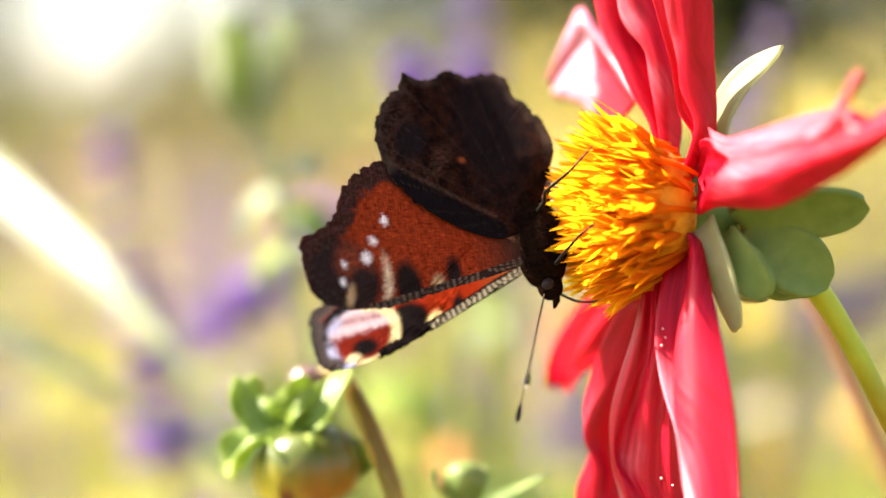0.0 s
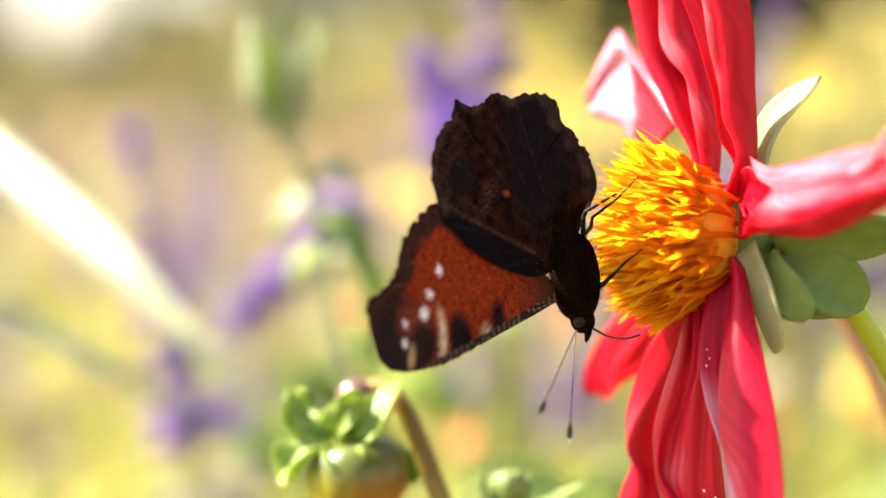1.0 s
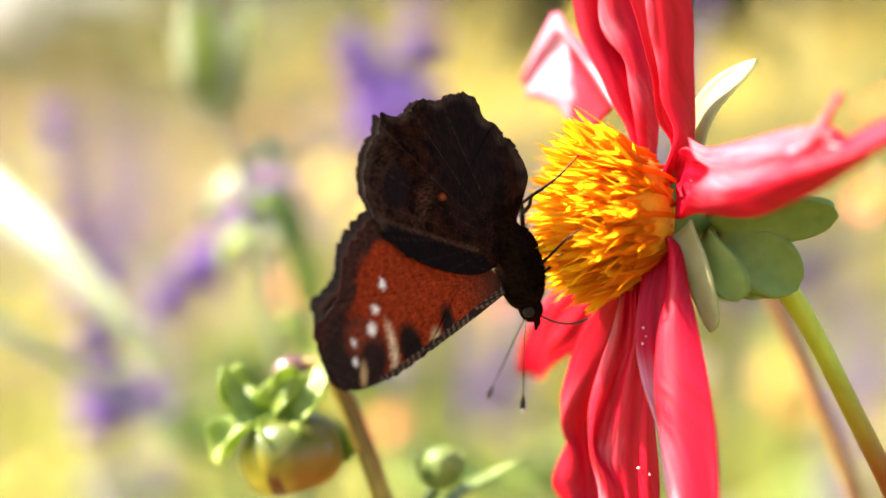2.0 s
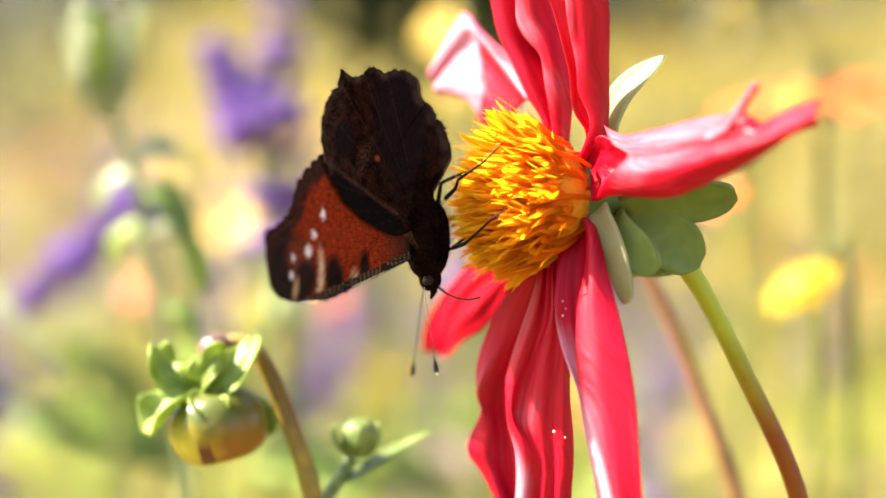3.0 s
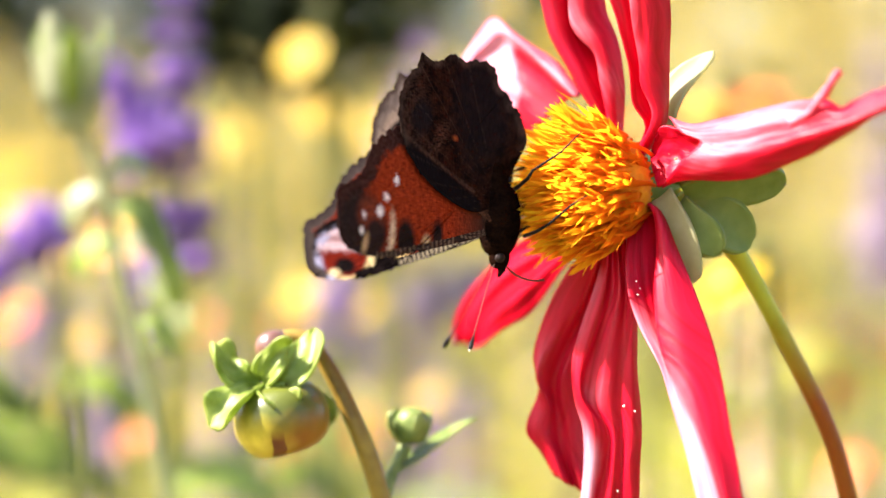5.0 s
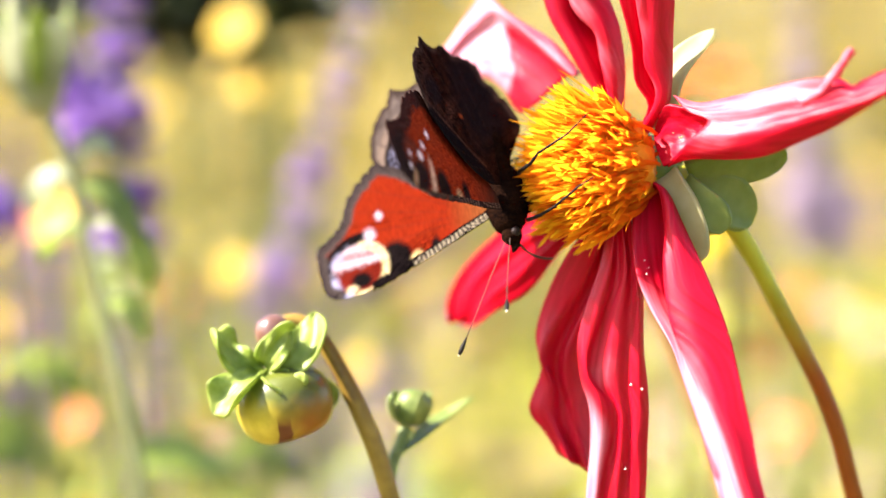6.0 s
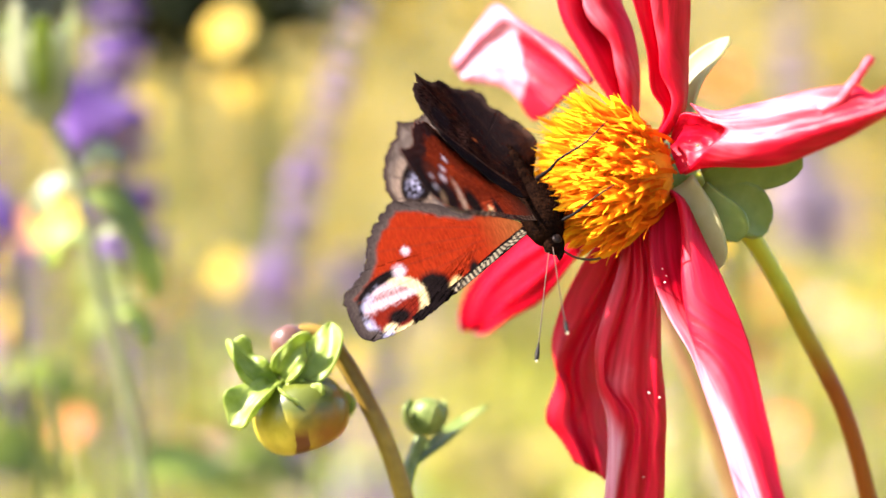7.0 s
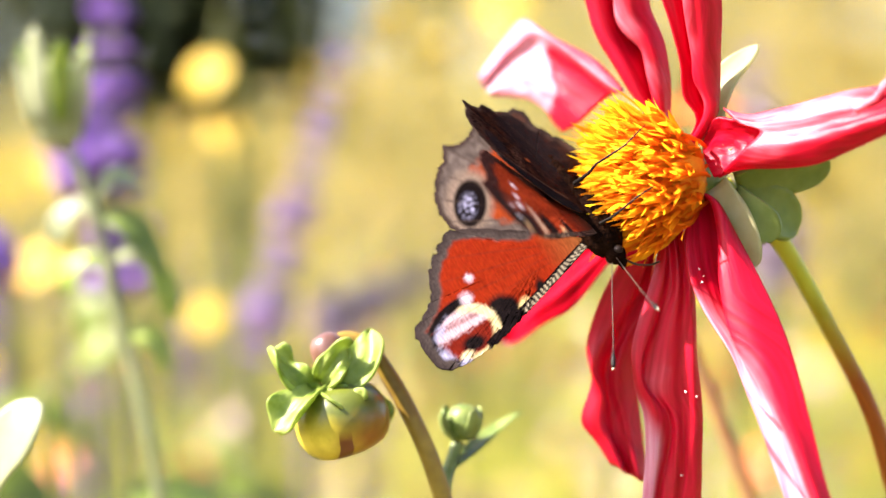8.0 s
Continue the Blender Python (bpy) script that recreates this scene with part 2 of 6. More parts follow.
HEDGE_MID = surface("hedge_leaf_olive", (0.08, 0.088, 0.020), (0.235, 0.215, 0.07), 4, 0.6, 0.1, 0.2, island=0.5, spec=0.1)
# near-black leaf colour that carries the shade of a gap in the planting
GAP_SHADE = surface("gap_shade_leaf", (0.004, 0.007, 0.003), (0.012, 0.018, 0.006), 60, 0.7, 0.1, spec=0.05)
TREE_LEAF = surface("tree_leaf", (0.06, 0.09, 0.015), (0.16, 0.17, 0.04), 3, 0.6, 0.1, 0.3, island=0.5)
BARK = surface("bark", (0.06, 0.045, 0.03), (0.14, 0.11, 0.08), 30, 0.85, 0.5)
WING = tinted("wing_scales", 0.55, 0.14)
FUR = surface("body_fur", (0.003, 0.0018, 0.0015), (0.014, 0.006, 0.003), 2500, 0.9, 0.8, spec=0.0)
EYE = surface("compound_eye", (0.010, 0.006, 0.005), (0.025, 0.015, 0.010), 6000, 0.4, 0.4, spec=0.1)
HORN = surface("antenna_brown", (0.022, 0.014, 0.010), (0.075, 0.048, 0.030), 1500, 0.55, 0.2, spec=0.2)
CLUB = surface("antenna_club", (0.006, 0.005, 0.0045), (0.016, 0.013, 0.010), 2000, 0.5, 0.2, spec=0.1)
CREAM = surface("cream_tip", (0.75, 0.65, 0.42), (0.85, 0.78, 0.58), 1500, 0.5, 0.2)
DUST = surface("pollen_grain", (0.85, 0.78, 0.62), (0.92, 0.88, 0.78), 3000, 0.5, 0.1)


def floret_material():
    m = bpy.data.materials.new("floret_gold")
    m.use_nodes = True
    n, k = m.node_tree.nodes, m.node_tree.links
    bsdf = n["Principled BSDF"]
    co = n.new("ShaderNodeTexCoord")
    sep = n.new("ShaderNodeSeparateXYZ")
    k.new(co.outputs["Generated"], sep.inputs[0])
    info = n.new("ShaderNodeObjectInfo")
    ma = n.new("ShaderNodeMath")
    ma.operation = "MULTIPLY_ADD"
    ma.inputs[1].default_value = 0.30
    k.new(info.outputs["Random"], ma.inputs[0])
    geo = n.new("ShaderNodeNewGeometry")
    place = n.new("ShaderNodeSeparateXYZ")
    k.new(geo.outputs["Position"], place.inputs[0])
    young = n.new("ShaderNodeMapRange")
    young.inputs[1].default_value, young.inputs[2].default_value = 0.004, -0.012
    young.inputs[3].default_value, young.inputs[4].default_value = -0.22, 0.30
    k.new(place.outputs["X"], young.inputs[0])
    both = n.new("ShaderNodeMath")
    both.operation = "MULTIPLY_ADD"
    both.inputs[1].default_value = 0.62
    k.new(sep.outputs["Z"], both.inputs[0])
    k.new(young.outputs[0], both.inputs[2])
    k.new(both.outputs[0], ma.inputs[2])
    ramp = n.new("ShaderNodeValToRGB")
    e = ramp.color_ramp.elements
    e[0].position, e[0].color = 0.05, (0.80, 0.19, 0.003, 1)
    e[1].position, e[1].color = 1.0, (0.92, 0.62, 0.010, 1)
    mid = e.new(0.55)
    mid.color = (0.86, 0.32, 0.003, 1)
    k.new(ma.outputs[0], ramp.inputs[0])
    k.new(ramp.outputs[0], bsdf.inputs["Base Color"])
    bsdf.inputs["Roughness"].default_value = 0.6
    bsdf.inputs["Specular IOR Level"].default_value = 0.08
    tr = n.new("ShaderNodeBsdfTranslucent")
    k.new(ramp.outputs[0], tr.inputs[0])
    mx = n.new("ShaderNodeMixShader")
    mx.inputs[0].default_value = 0.68
    k.new(bsdf.outputs[0], mx.inputs[1])
    k.new(tr.outputs[0], mx.inputs[2])
    k.new(mx.outputs[0], n["Material Output"].inputs[0])
    return m


FLORET = floret_material()
FLORET_YOUNG = surface("floret_young", (0.70, 0.20, 0.003), (0.82, 0.42, 0.008), 500, 0.6, 0.1, 0.58, island=0.5, spec=0.06)


# ---- building helpers ----
def thing(name, at, label, category, group="", kind=""):
    ob = new(name)
    ob.empty_display_size = 0.01
    ob.location = at
    return tagged(ob, label, category, group, kind)


def part(name, bm, materials, parent, label="", smooth=True, offset=(0, 0, 0)):
    """Links a bmesh as one mesh object under a thing. Vertices are in world places, shifted to the parent's own space."""
    me = bpy.data.meshes.new(name)
    if any(offset):
        bmesh.ops.translate(bm, verts=bm.verts, vec=-Vector(offset))
    bm.to_mesh(me)
    bm.free()
    for m in materials if isinstance(materials, (list, tuple)) else [materials]:
        me.materials.append(m)
    if smooth:
        me.shade_smooth()
    ob = new(name, me)
    ob.parent = parent
    if label:
        ob["label"] = label
    return ob


def bez(p, t):
    """Point on a Bezier curve of any degree."""
    q = [Vector(v) for v in p]
    while len(q) > 1:
        q = [a.lerp(b, t) for a, b in zip(q, q[1:])]
    return q[0]


def smooth_line(p, n):
    """A smooth line through the points p (Catmull-Rom), with n points."""
    p = [Vector(v) for v in p]
    q = [2 * p[0] - p[1], *p, 2 * p[-1] - p[-2]]
    out = []
    for i in range(n):
        s = i / (n - 1) * (len(p) - 1)
        j = min(int(s), len(p) - 2)
        f = s - j
        a, b, c, d = q[j], q[j + 1], q[j + 2], q[j + 3]
        out.append(0.5 * (2 * b + (c - a) * f + (2 * a - 5 * b + 4 * c - d) * f * f + (3 * b - a - 3 * c + d) * f ** 3))
    return out


def tube(bm, pts, radii, sides=8, mat=0, cap=True):
    """A round tube along pts with one radius a point."""
    pts = [Vector(p) for p in pts]
    rings = []
    ref = Vector((0.31, 0.87, 0.38))
    for i, p in enumerate(pts):
        d = (pts[min(i + 1, len(pts) - 1)] - pts[max(i - 1, 0)]).normalized()
        s = d.cross(ref).normalized()
        u = s.cross(d)
        rings.append([bm.verts.new(p + radii[i] * (math.cos(a) * s + math.sin(a) * u)) for a in (2 * math.pi * j / sides for j in range(sides))])
    for a, b in zip(rings, rings[1:]):
        for j in range(sides):
            f = bm.faces.new((a[j], a[(j + 1) % sides], b[(j + 1) % sides], b[j]))
            f.material_index = mat
    if cap:
        for r in (rings[0][::-1], rings[-1]):
            bm.faces.new(r).material_index = mat
    return rings


def egg(bm, centre, axis, length, radius, rings=10, sides=14, power=1.0, mat=0):
    """A rounded body along axis: radius at its widest, pointed more for a higher power."""
    axis = Vector(axis).normalized()
    c = Vector(centre)
    pts = [c + axis * length * (-0.5 * math.cos(math.pi * i / rings)) for i in range(rings + 1)]
    rad = [max(radius * math.sin(math.pi * i / rings) ** power, radius * 0.02) for i in range(rings + 1)]
    return tube(bm, pts, rad, sides, mat)


def blade(bm, spine, halfwidth, up, curl=0.3, twist=0.0, pleat=0.0, ripple=0.0, nu=22, nv=10, lean=0.0, seed=0.0, mat=0):
    """A petal or leaf: a sheet along a Bezier spine. halfwidth: function of 0..1; curl: half angle of its rounded cross
    section (towards up); twist: degrees from base to tip; lean: share by which one edge is longer."""
    up = Vector(up)
    grid = []
    for i in range(nu + 1):
        t = i / nu
        p = bez(spine, t)
        d = (bez(spine, min(t + 0.02, 1)) - bez(spine, max(t - 0.02, 0))).normalized()
        nrm = (up - up.dot(d) * d).normalized()
        nrm = Matrix.Rotation(radians(twist) * t, 3, d) @ nrm
        s = d.cross(nrm)
        h = halfwidth(t)
        cu = curl(t) if callable(curl) else curl
        row = []
        for j in range(nv + 1):
            w = 2 * j / nv - 1
            a = w * cu
            if abs(cu) > 0.04:
                r = h / abs(cu)
                q = p + s * r * math.sin(abs(cu) * w) + nrm * r * (1 - math.cos(a)) * (1 if cu > 0 else -1)
            else:
                q = p + s * h * w
            q = q + nrm * (pleat * (math.cos(w * 8.0 + seed) + 0.5 * math.cos(w * 17.0 + 2 * seed)) * math.sin(math.pi * min(t * 1.1, 1)) + ripple * math.sin(7 * t + 2.2 * w + seed) * abs(w) ** 1.5 * t)
            q = q + d * lean * h * w
            row.append(bm.verts.new(q))
        grid.append(row)
    for a, b in zip(grid, grid[1:]):
        for j in range(nv):
            bm.faces.new((a[j], a[j + 1], b[j + 1], b[j])).material_index = mat
    return grid


def glide(p, t):
    """Point at share t of a smooth curve through p (any number of coordinates)."""
    n = len(p) - 1
    i = min(int(t * n), n - 1)
    f = t * n - i
    a, b, c, d = p[max(i - 1, 0)], p[i], p[i + 1], p[min(i + 2, n)]
    return tuple(0.5 * (2 * y + (z - x) * f + (2 * x - 5 * y + 4 * z - w) * f * f + (3 * y - x - 3 * z + w) * f ** 3) for x, y, z, w in zip(a, b, c, d))


def rail(*points):
    """A lengthwise guide of a petal: x, y, z and paleness, for the pale reverse and painted sun highlights alike."""
    fine = [glide(points, i / 60) for i in range(61)]
    run = [0.0]
    for a, b in zip(fine, fine[1:]):
        run.append(run[-1] + math.dist(a[:3], b[:3]))
    out, j = [], 0
    for i in range(45):
        want = run[-1] * i / 44
        while j < 59 and run[j + 1] < want:
            j += 1
        f = (want - run[j]) / max(run[j + 1] - run[j], 1e-9)
        out.append(tuple(x + (y - x) * f for x, y in zip(fine[j], fine[j + 1])))
    return out


def folded_sheet(rails, each=7, seed=0):
    """Mesh of a petal spanned over its guides, pleated by them."""
    rnd = random.Random(seed)
    me = bpy.data.meshes.new("ray_petal")
    wide = (len(rails) - 1) * each + 1
    verts, faces, shade, grain = [], [], [], []
    off = rnd.uniform(0, 50)
    for i in range(45):
        cut = [g[i] for g in rails]
        across = 0.0
        for j in range(wide):
            q = glide(cut, j / (wide - 1))
            if j:
                across += math.dist(q[:3], verts[-1])
            wave = 0.00022 * noise.noise((j * 0.22 + off, i * 0.16, 0)) * math.sin(math.pi * min(i / 30, 1) * 0.5)
            verts.append((q[0] - wave, q[1] - wave, q[2]))
            shade.append(min(max(q[3], 0), 1))
            grain.append((across * 1500 + off, i * 0.10, off))
    for i in range(44):
        for j in range(wide - 1):
            a = i * wide + j
            faces.append((a, a + wide, a + wide + 1, a + 1))
    me.from_pydata(verts, [], faces)
    me.attributes.new("reverse_and_glint", "FLOAT", "POINT").data.foreach_set("value", shade)
    me.attributes.new("grain", "FLOAT_VECTOR", "POINT").data.foreach_set("vector", [v for g in grain for v in g])
    me.materials.append(PETAL_FOLDED)
    me.shade_smooth()
    return me


def thick(ob, metres, back=0):
    mod = ob.modifiers.new("thickness", "SOLIDIFY")
    mod.thickness, mod.offset, mod.material_offset = metres, -1.0, back
    mod.material_offset_rim = back
    return ob


def petal_width(full, base=0.35, peak=0.6, tip=0.18):
    """Half width along a petal: narrow base, widest at peak, rounded tip."""
    def h(t):
        if t < peak:
            k = t / peak
            return full * (base + (1 - base) * (k * k * (3 - 2 * k)))
        k = (t - peak) / (1 - peak)
        return full * max(tip * (1 - k) + (1 - tip) * math.sqrt(max(1 - k ** 2.4, 0)), 0.03)
    return h


# ---- ground ----
def ground():
    bm = bmesh.new()
    n = 60
    verts = []
    for i in range(n + 1):
        row = []
        for j in range(n + 1):
            a, b = 2 * i / n - 1, 2 * j / n - 1
            x, y = 400 * a * abs(a) ** 2, 400 * b * abs(b) ** 2
            near = max(0.0, 1 - math.hypot(x, y) / 30)
            row.append(bm.verts.new((x, y, 0.03 * near * noise.noise((x * 2, y * 2, 0)) - 0.03 * near)))
        verts.append(row)
    for a, b in zip(verts, verts[1:]):
        for j in range(n):
            bm.faces.new((a[j], b[j], b[j + 1], a[j + 1]))
    ob = part("ground", bm, SOIL, None)
    tagged(ob, "brown garden soil with dry grass between the flower beds", "ground", kind="structure")


ground()

# ---- the red dahlia ----
AXIS = Vector((-0.77, -0.64, 0.0)).normalized()
LEAN = Vector((-0.92, -0.38, 0.0)).normalized()
SIDE = Vector((0.64, -0.77, 0.0)).normalized()
UP = Vector((0, 0, 1))
HEART = Vector((0.0012, 0.0025, 0.738))


def red_dahlia():
    root = Vector((0.085, 0.018, -0.02))
    fl = thing("dahlia_flower", root, "red single dahlia with a golden disc on a bent green-brown stem", "flower")

    def add(name, bm, mats, label="", **kw):
        return part(name, bm, mats, fl, label, offset=root, **kw)

    # stem, green under the head and brown lower down
    line = smooth_line([(0.0097, 0.003, 0.7364), (0.0184, 0.006, 0.7291), (0.0269, 0.0065, 0.7139), (0.0323, 0.007, 0.7026), (0.0359, 0.008, 0.6902), (0.0397, 0.009, 0.677), (0.0437, 0.01, 0.6627), (0.0514, 0.011, 0.6315), (0.0611, 0.012, 0.5809), (0.067, 0.014, 0.50), (0.076, 0.016, 0.34), (0.082, 0.018, 0.16), tuple(root)], 120)
    bm = bmesh.new()
    tube(bm, line, [0.0018 - 0.00062 * min(i / 14, 1) + 0.000002 * i for i in range(len(line))], 16)
    add("stem", bm, DAHLIA_STEM, "yellow-green stem turning reddish brown lower down")
    # receptacle and core of the disc
    bm = bmesh.new()
    tube(bm, [HEART - AXIS * s for s in (0.001, 0.003, 0.006, 0.010, 0.0125)], [0.0044, 0.0050, 0.0044, 0.0030, 0.0018], 20)
    add("receptacle", bm, BRACT_GREEN)
    bm = bmesh.new()
    egg(bm, HEART + AXIS * 0.0016, AXIS, 0.0096, 0.0076, 14, 24)
    core = part("disc_core", bm, CORE, fl, "orange core of the disc", offset=HEART + AXIS * 0.0105)
    core.location = HEART + AXIS * 0.0105 - root
    cam.data.dof.focus_object = core

    # ray petals, each spanned over lengthwise guides that carry its folds
    def sheet(name, label, *rails):
        me = folded_sheet(rails, seed=len(fl.children))
        me.transform(Matrix.Translation(-root))
        ob = new(name, me)
        ob.parent = fl
        tagged(ob, label)
        thick(ob, 0.00035)

    # fourth values whiten rolled margins and also paint sunlit ridges on the front
    sheet("ray_petal", "drooping crimson ray petal with a pale rolled margin",
          rail((0.0026, 0.0003, 0.7346, 0), (0.0028, -0.0022, 0.7324, 0), (0.0023, -0.004, 0.7284, 0), (0.0024, -0.0061, 0.7241, 0.25), (0.0036, -0.0084, 0.7202, 0.75), (0.006, -0.0118, 0.7146, 0.9), (0.0075, -0.0147, 0.7086, 0.85), (0.0098, -0.0192, 0.6985, 0.8), (0.0113, -0.0217, 0.6922, 0.6), (0.0136, -0.024, 0.6874, 0.6)),
          rail((0.0051, 0.0017, 0.7359, 0), (0.0071, 0.0001, 0.7345, 0), (0.0077, -0.0026, 0.73, 0), (0.0072, -0.005, 0.7247, 0), (0.0074, -0.007, 0.7204, 0.05), (0.0072, -0.0110, 0.7160, 0.4), (0.0084, -0.0160, 0.7083, 0.95), (0.0105, -0.0201, 0.6995, 0.95), (0.0120, -0.0228, 0.6928, 0.85), (0.0138, -0.025, 0.6876, 0.8)),
          rail((0.0044, -0.0008, 0.7361, 0), (0.0058, -0.004, 0.7349, 0), (0.006, -0.0067, 0.7302, 0.08), (0.0054, -0.0087, 0.7258, 0.08), (0.0053, -0.0112, 0.7201, 0.1), (0.0062, -0.0131, 0.7160, 0.35), (0.0093, -0.0178, 0.7080, 0.7), (0.0113, -0.0212, 0.7006, 0.7), (0.0128, -0.0241, 0.6935, 0.6), (0.014, -0.0263, 0.6878, 0.5)),
          rail((0.0047, -0.0013, 0.7363, 0), (0.0063, -0.0049, 0.7351, 0), (0.0074, -0.008, 0.7303, 0), (0.0077, -0.0107, 0.7252, 0), (0.0082, -0.0138, 0.719, 0.02), (0.0094, -0.0174, 0.7115, 0.25), (0.0105, -0.0194, 0.7075, 0.1), (0.0122, -0.0222, 0.7016, 0.05), (0.0136, -0.0252, 0.6941, 0.1), (0.0141, -0.0271, 0.6882, 0.1)),
          rail((0.0051, -0.0006, 0.7361, 0), (0.0071, -0.0036, 0.7349, 0), (0.0088, -0.007, 0.73, 0), (0.0103, -0.01, 0.7255, 0), (0.0124, -0.0142, 0.7183, 0), (0.0133, -0.0169, 0.7128, 0), (0.014, -0.0194, 0.7071, 0), (0.0149, -0.0224, 0.6994, 0), (0.0156, -0.0243, 0.6942, 0), (0.015, -0.0257, 0.6879, 0)))
    sheet("ray_petal", "drooping crimson ray petal with pleats and a pale margin",
          rail((0.0012, 0.0024, 0.7345, 0.2), (-0, 0.0004, 0.7303, 0.2), (-0.0013, 0.0004, 0.725, 0.3), (-0.0031, 0.001, 0.7196, 0.3), (-0.0044, 0.0015, 0.7143, 0.3), (-0.004, 0.0015, 0.7092, 0.3), (-0.0029, 0.0013, 0.7054, 0.7), (-0.0029, 0.0015, 0.6996, 0.95), (-0.0033, 0.002, 0.6933, 0.9), (-0.0036, 0.0024, 0.687, 0.8), (-0.001, 0.0017, 0.6813, 0.8)),
          rail((0.0014, 0.0018, 0.7346, 0.1), (0.0005, -0.001, 0.7305, 0.1), (-0.0004, -0.0012, 0.7244, 0.1), (-0.0017, -0.0008, 0.7194, 0.1), (-0.0033, -0.0001, 0.7136, 0.15), (-0.0033, 0, 0.7098, 0.12), (-0.0018, -0.0005, 0.7068, 0.1), (-0.0016, -0.0003, 0.7014, 0.75), (-0.0022, 0.0003, 0.6952, 0.8), (-0.0028, 0.0009, 0.6877, 0.6), (-0.0007, 0.0004, 0.6816, 0.6)),
          rail((0.0017, 0.0022, 0.7347, 0), (0.001, -0.0001, 0.7306, 0), (0.0008, -0.0006, 0.7239, 0), (-0.0004, -0.0002, 0.719, 0), (-0.0022, 0.0006, 0.7135, 0.15), (-0.0023, 0.0007, 0.7097, 0.3), (0.0004, -0.0001, 0.7052, 0.05), (0, 0.0003, 0.6998, 0.05), (-0.0011, 0.001, 0.6946, 0.05), (-0.0016, 0.0016, 0.6875, 0.2), (-0.0003, 0.0013, 0.6814, 0.2)),
          rail((0.0018, 0.0018, 0.7348, 0), (0.0014, -0.001, 0.7309, 0), (0.0018, -0.0018, 0.724, 0), (0.0009, -0.0016, 0.7184, 0), (0.0003, -0.0012, 0.713, 0.3), (0.0001, -0.001, 0.7092, 0.3), (0.001, -0.0012, 0.7046, 0.12), (0.0009, -0.0009, 0.7, 0.1), (0.0005, -0.0005, 0.6945, 0.2), (0.0002, -0, 0.6879, 0.2), (0.0003, 0.0003, 0.6804, 0.2)),
          rail((0.0021, 0.002, 0.7349, 0), (0.002, -0.0005, 0.731, 0), (0.0026, -0.0014, 0.724, 0), (0.0022, -0.0013, 0.7183, 0), (0.0019, -0.0012, 0.713, 0), (0.002, -0.001, 0.7076, 0), (0.0023, -0.0009, 0.703, 0), (0.0022, -0.0006, 0.6976, 0), (0.0019, -0.0002, 0.6929, 0), (0.0018, 0.0001, 0.6879, 0), (0.0009, 0.0008, 0.6815, 0)),
          rail((0.0023, 0.0016, 0.7349, 0), (0.0025, -0.0014, 0.731, 0), (0.0032, -0.0023, 0.7245, 0), (0.0033, -0.0024, 0.7192, 0), (0.0033, -0.0024, 0.7139, 0.1), (0.0034, -0.0022, 0.7078, 0.2), (0.0034, -0.0019, 0.7025, 0.2), (0.0033, -0.0017, 0.6978, 0.12), (0.0031, -0.0013, 0.6932, 0), (0.0029, -0.001, 0.6881, 0), (0.0013, -0, 0.6817, 0)),
          rail((0.0027, 0.002, 0.7349, 0), (0.0032, -0.0004, 0.731, 0), (0.004, -0.0013, 0.7244, 0), (0.0042, -0.0015, 0.7191, 0), (0.0042, -0.0015, 0.7133, 0), (0.0046, -0.0014, 0.7077, 0), (0.0048, -0.0013, 0.7039, 0), (0.0046, -0.0009, 0.6977, 0), (0.0043, -0.0006, 0.693, 0), (0.004, -0.0002, 0.6879, 0), (0.0017, 0.0011, 0.6814, 0)))
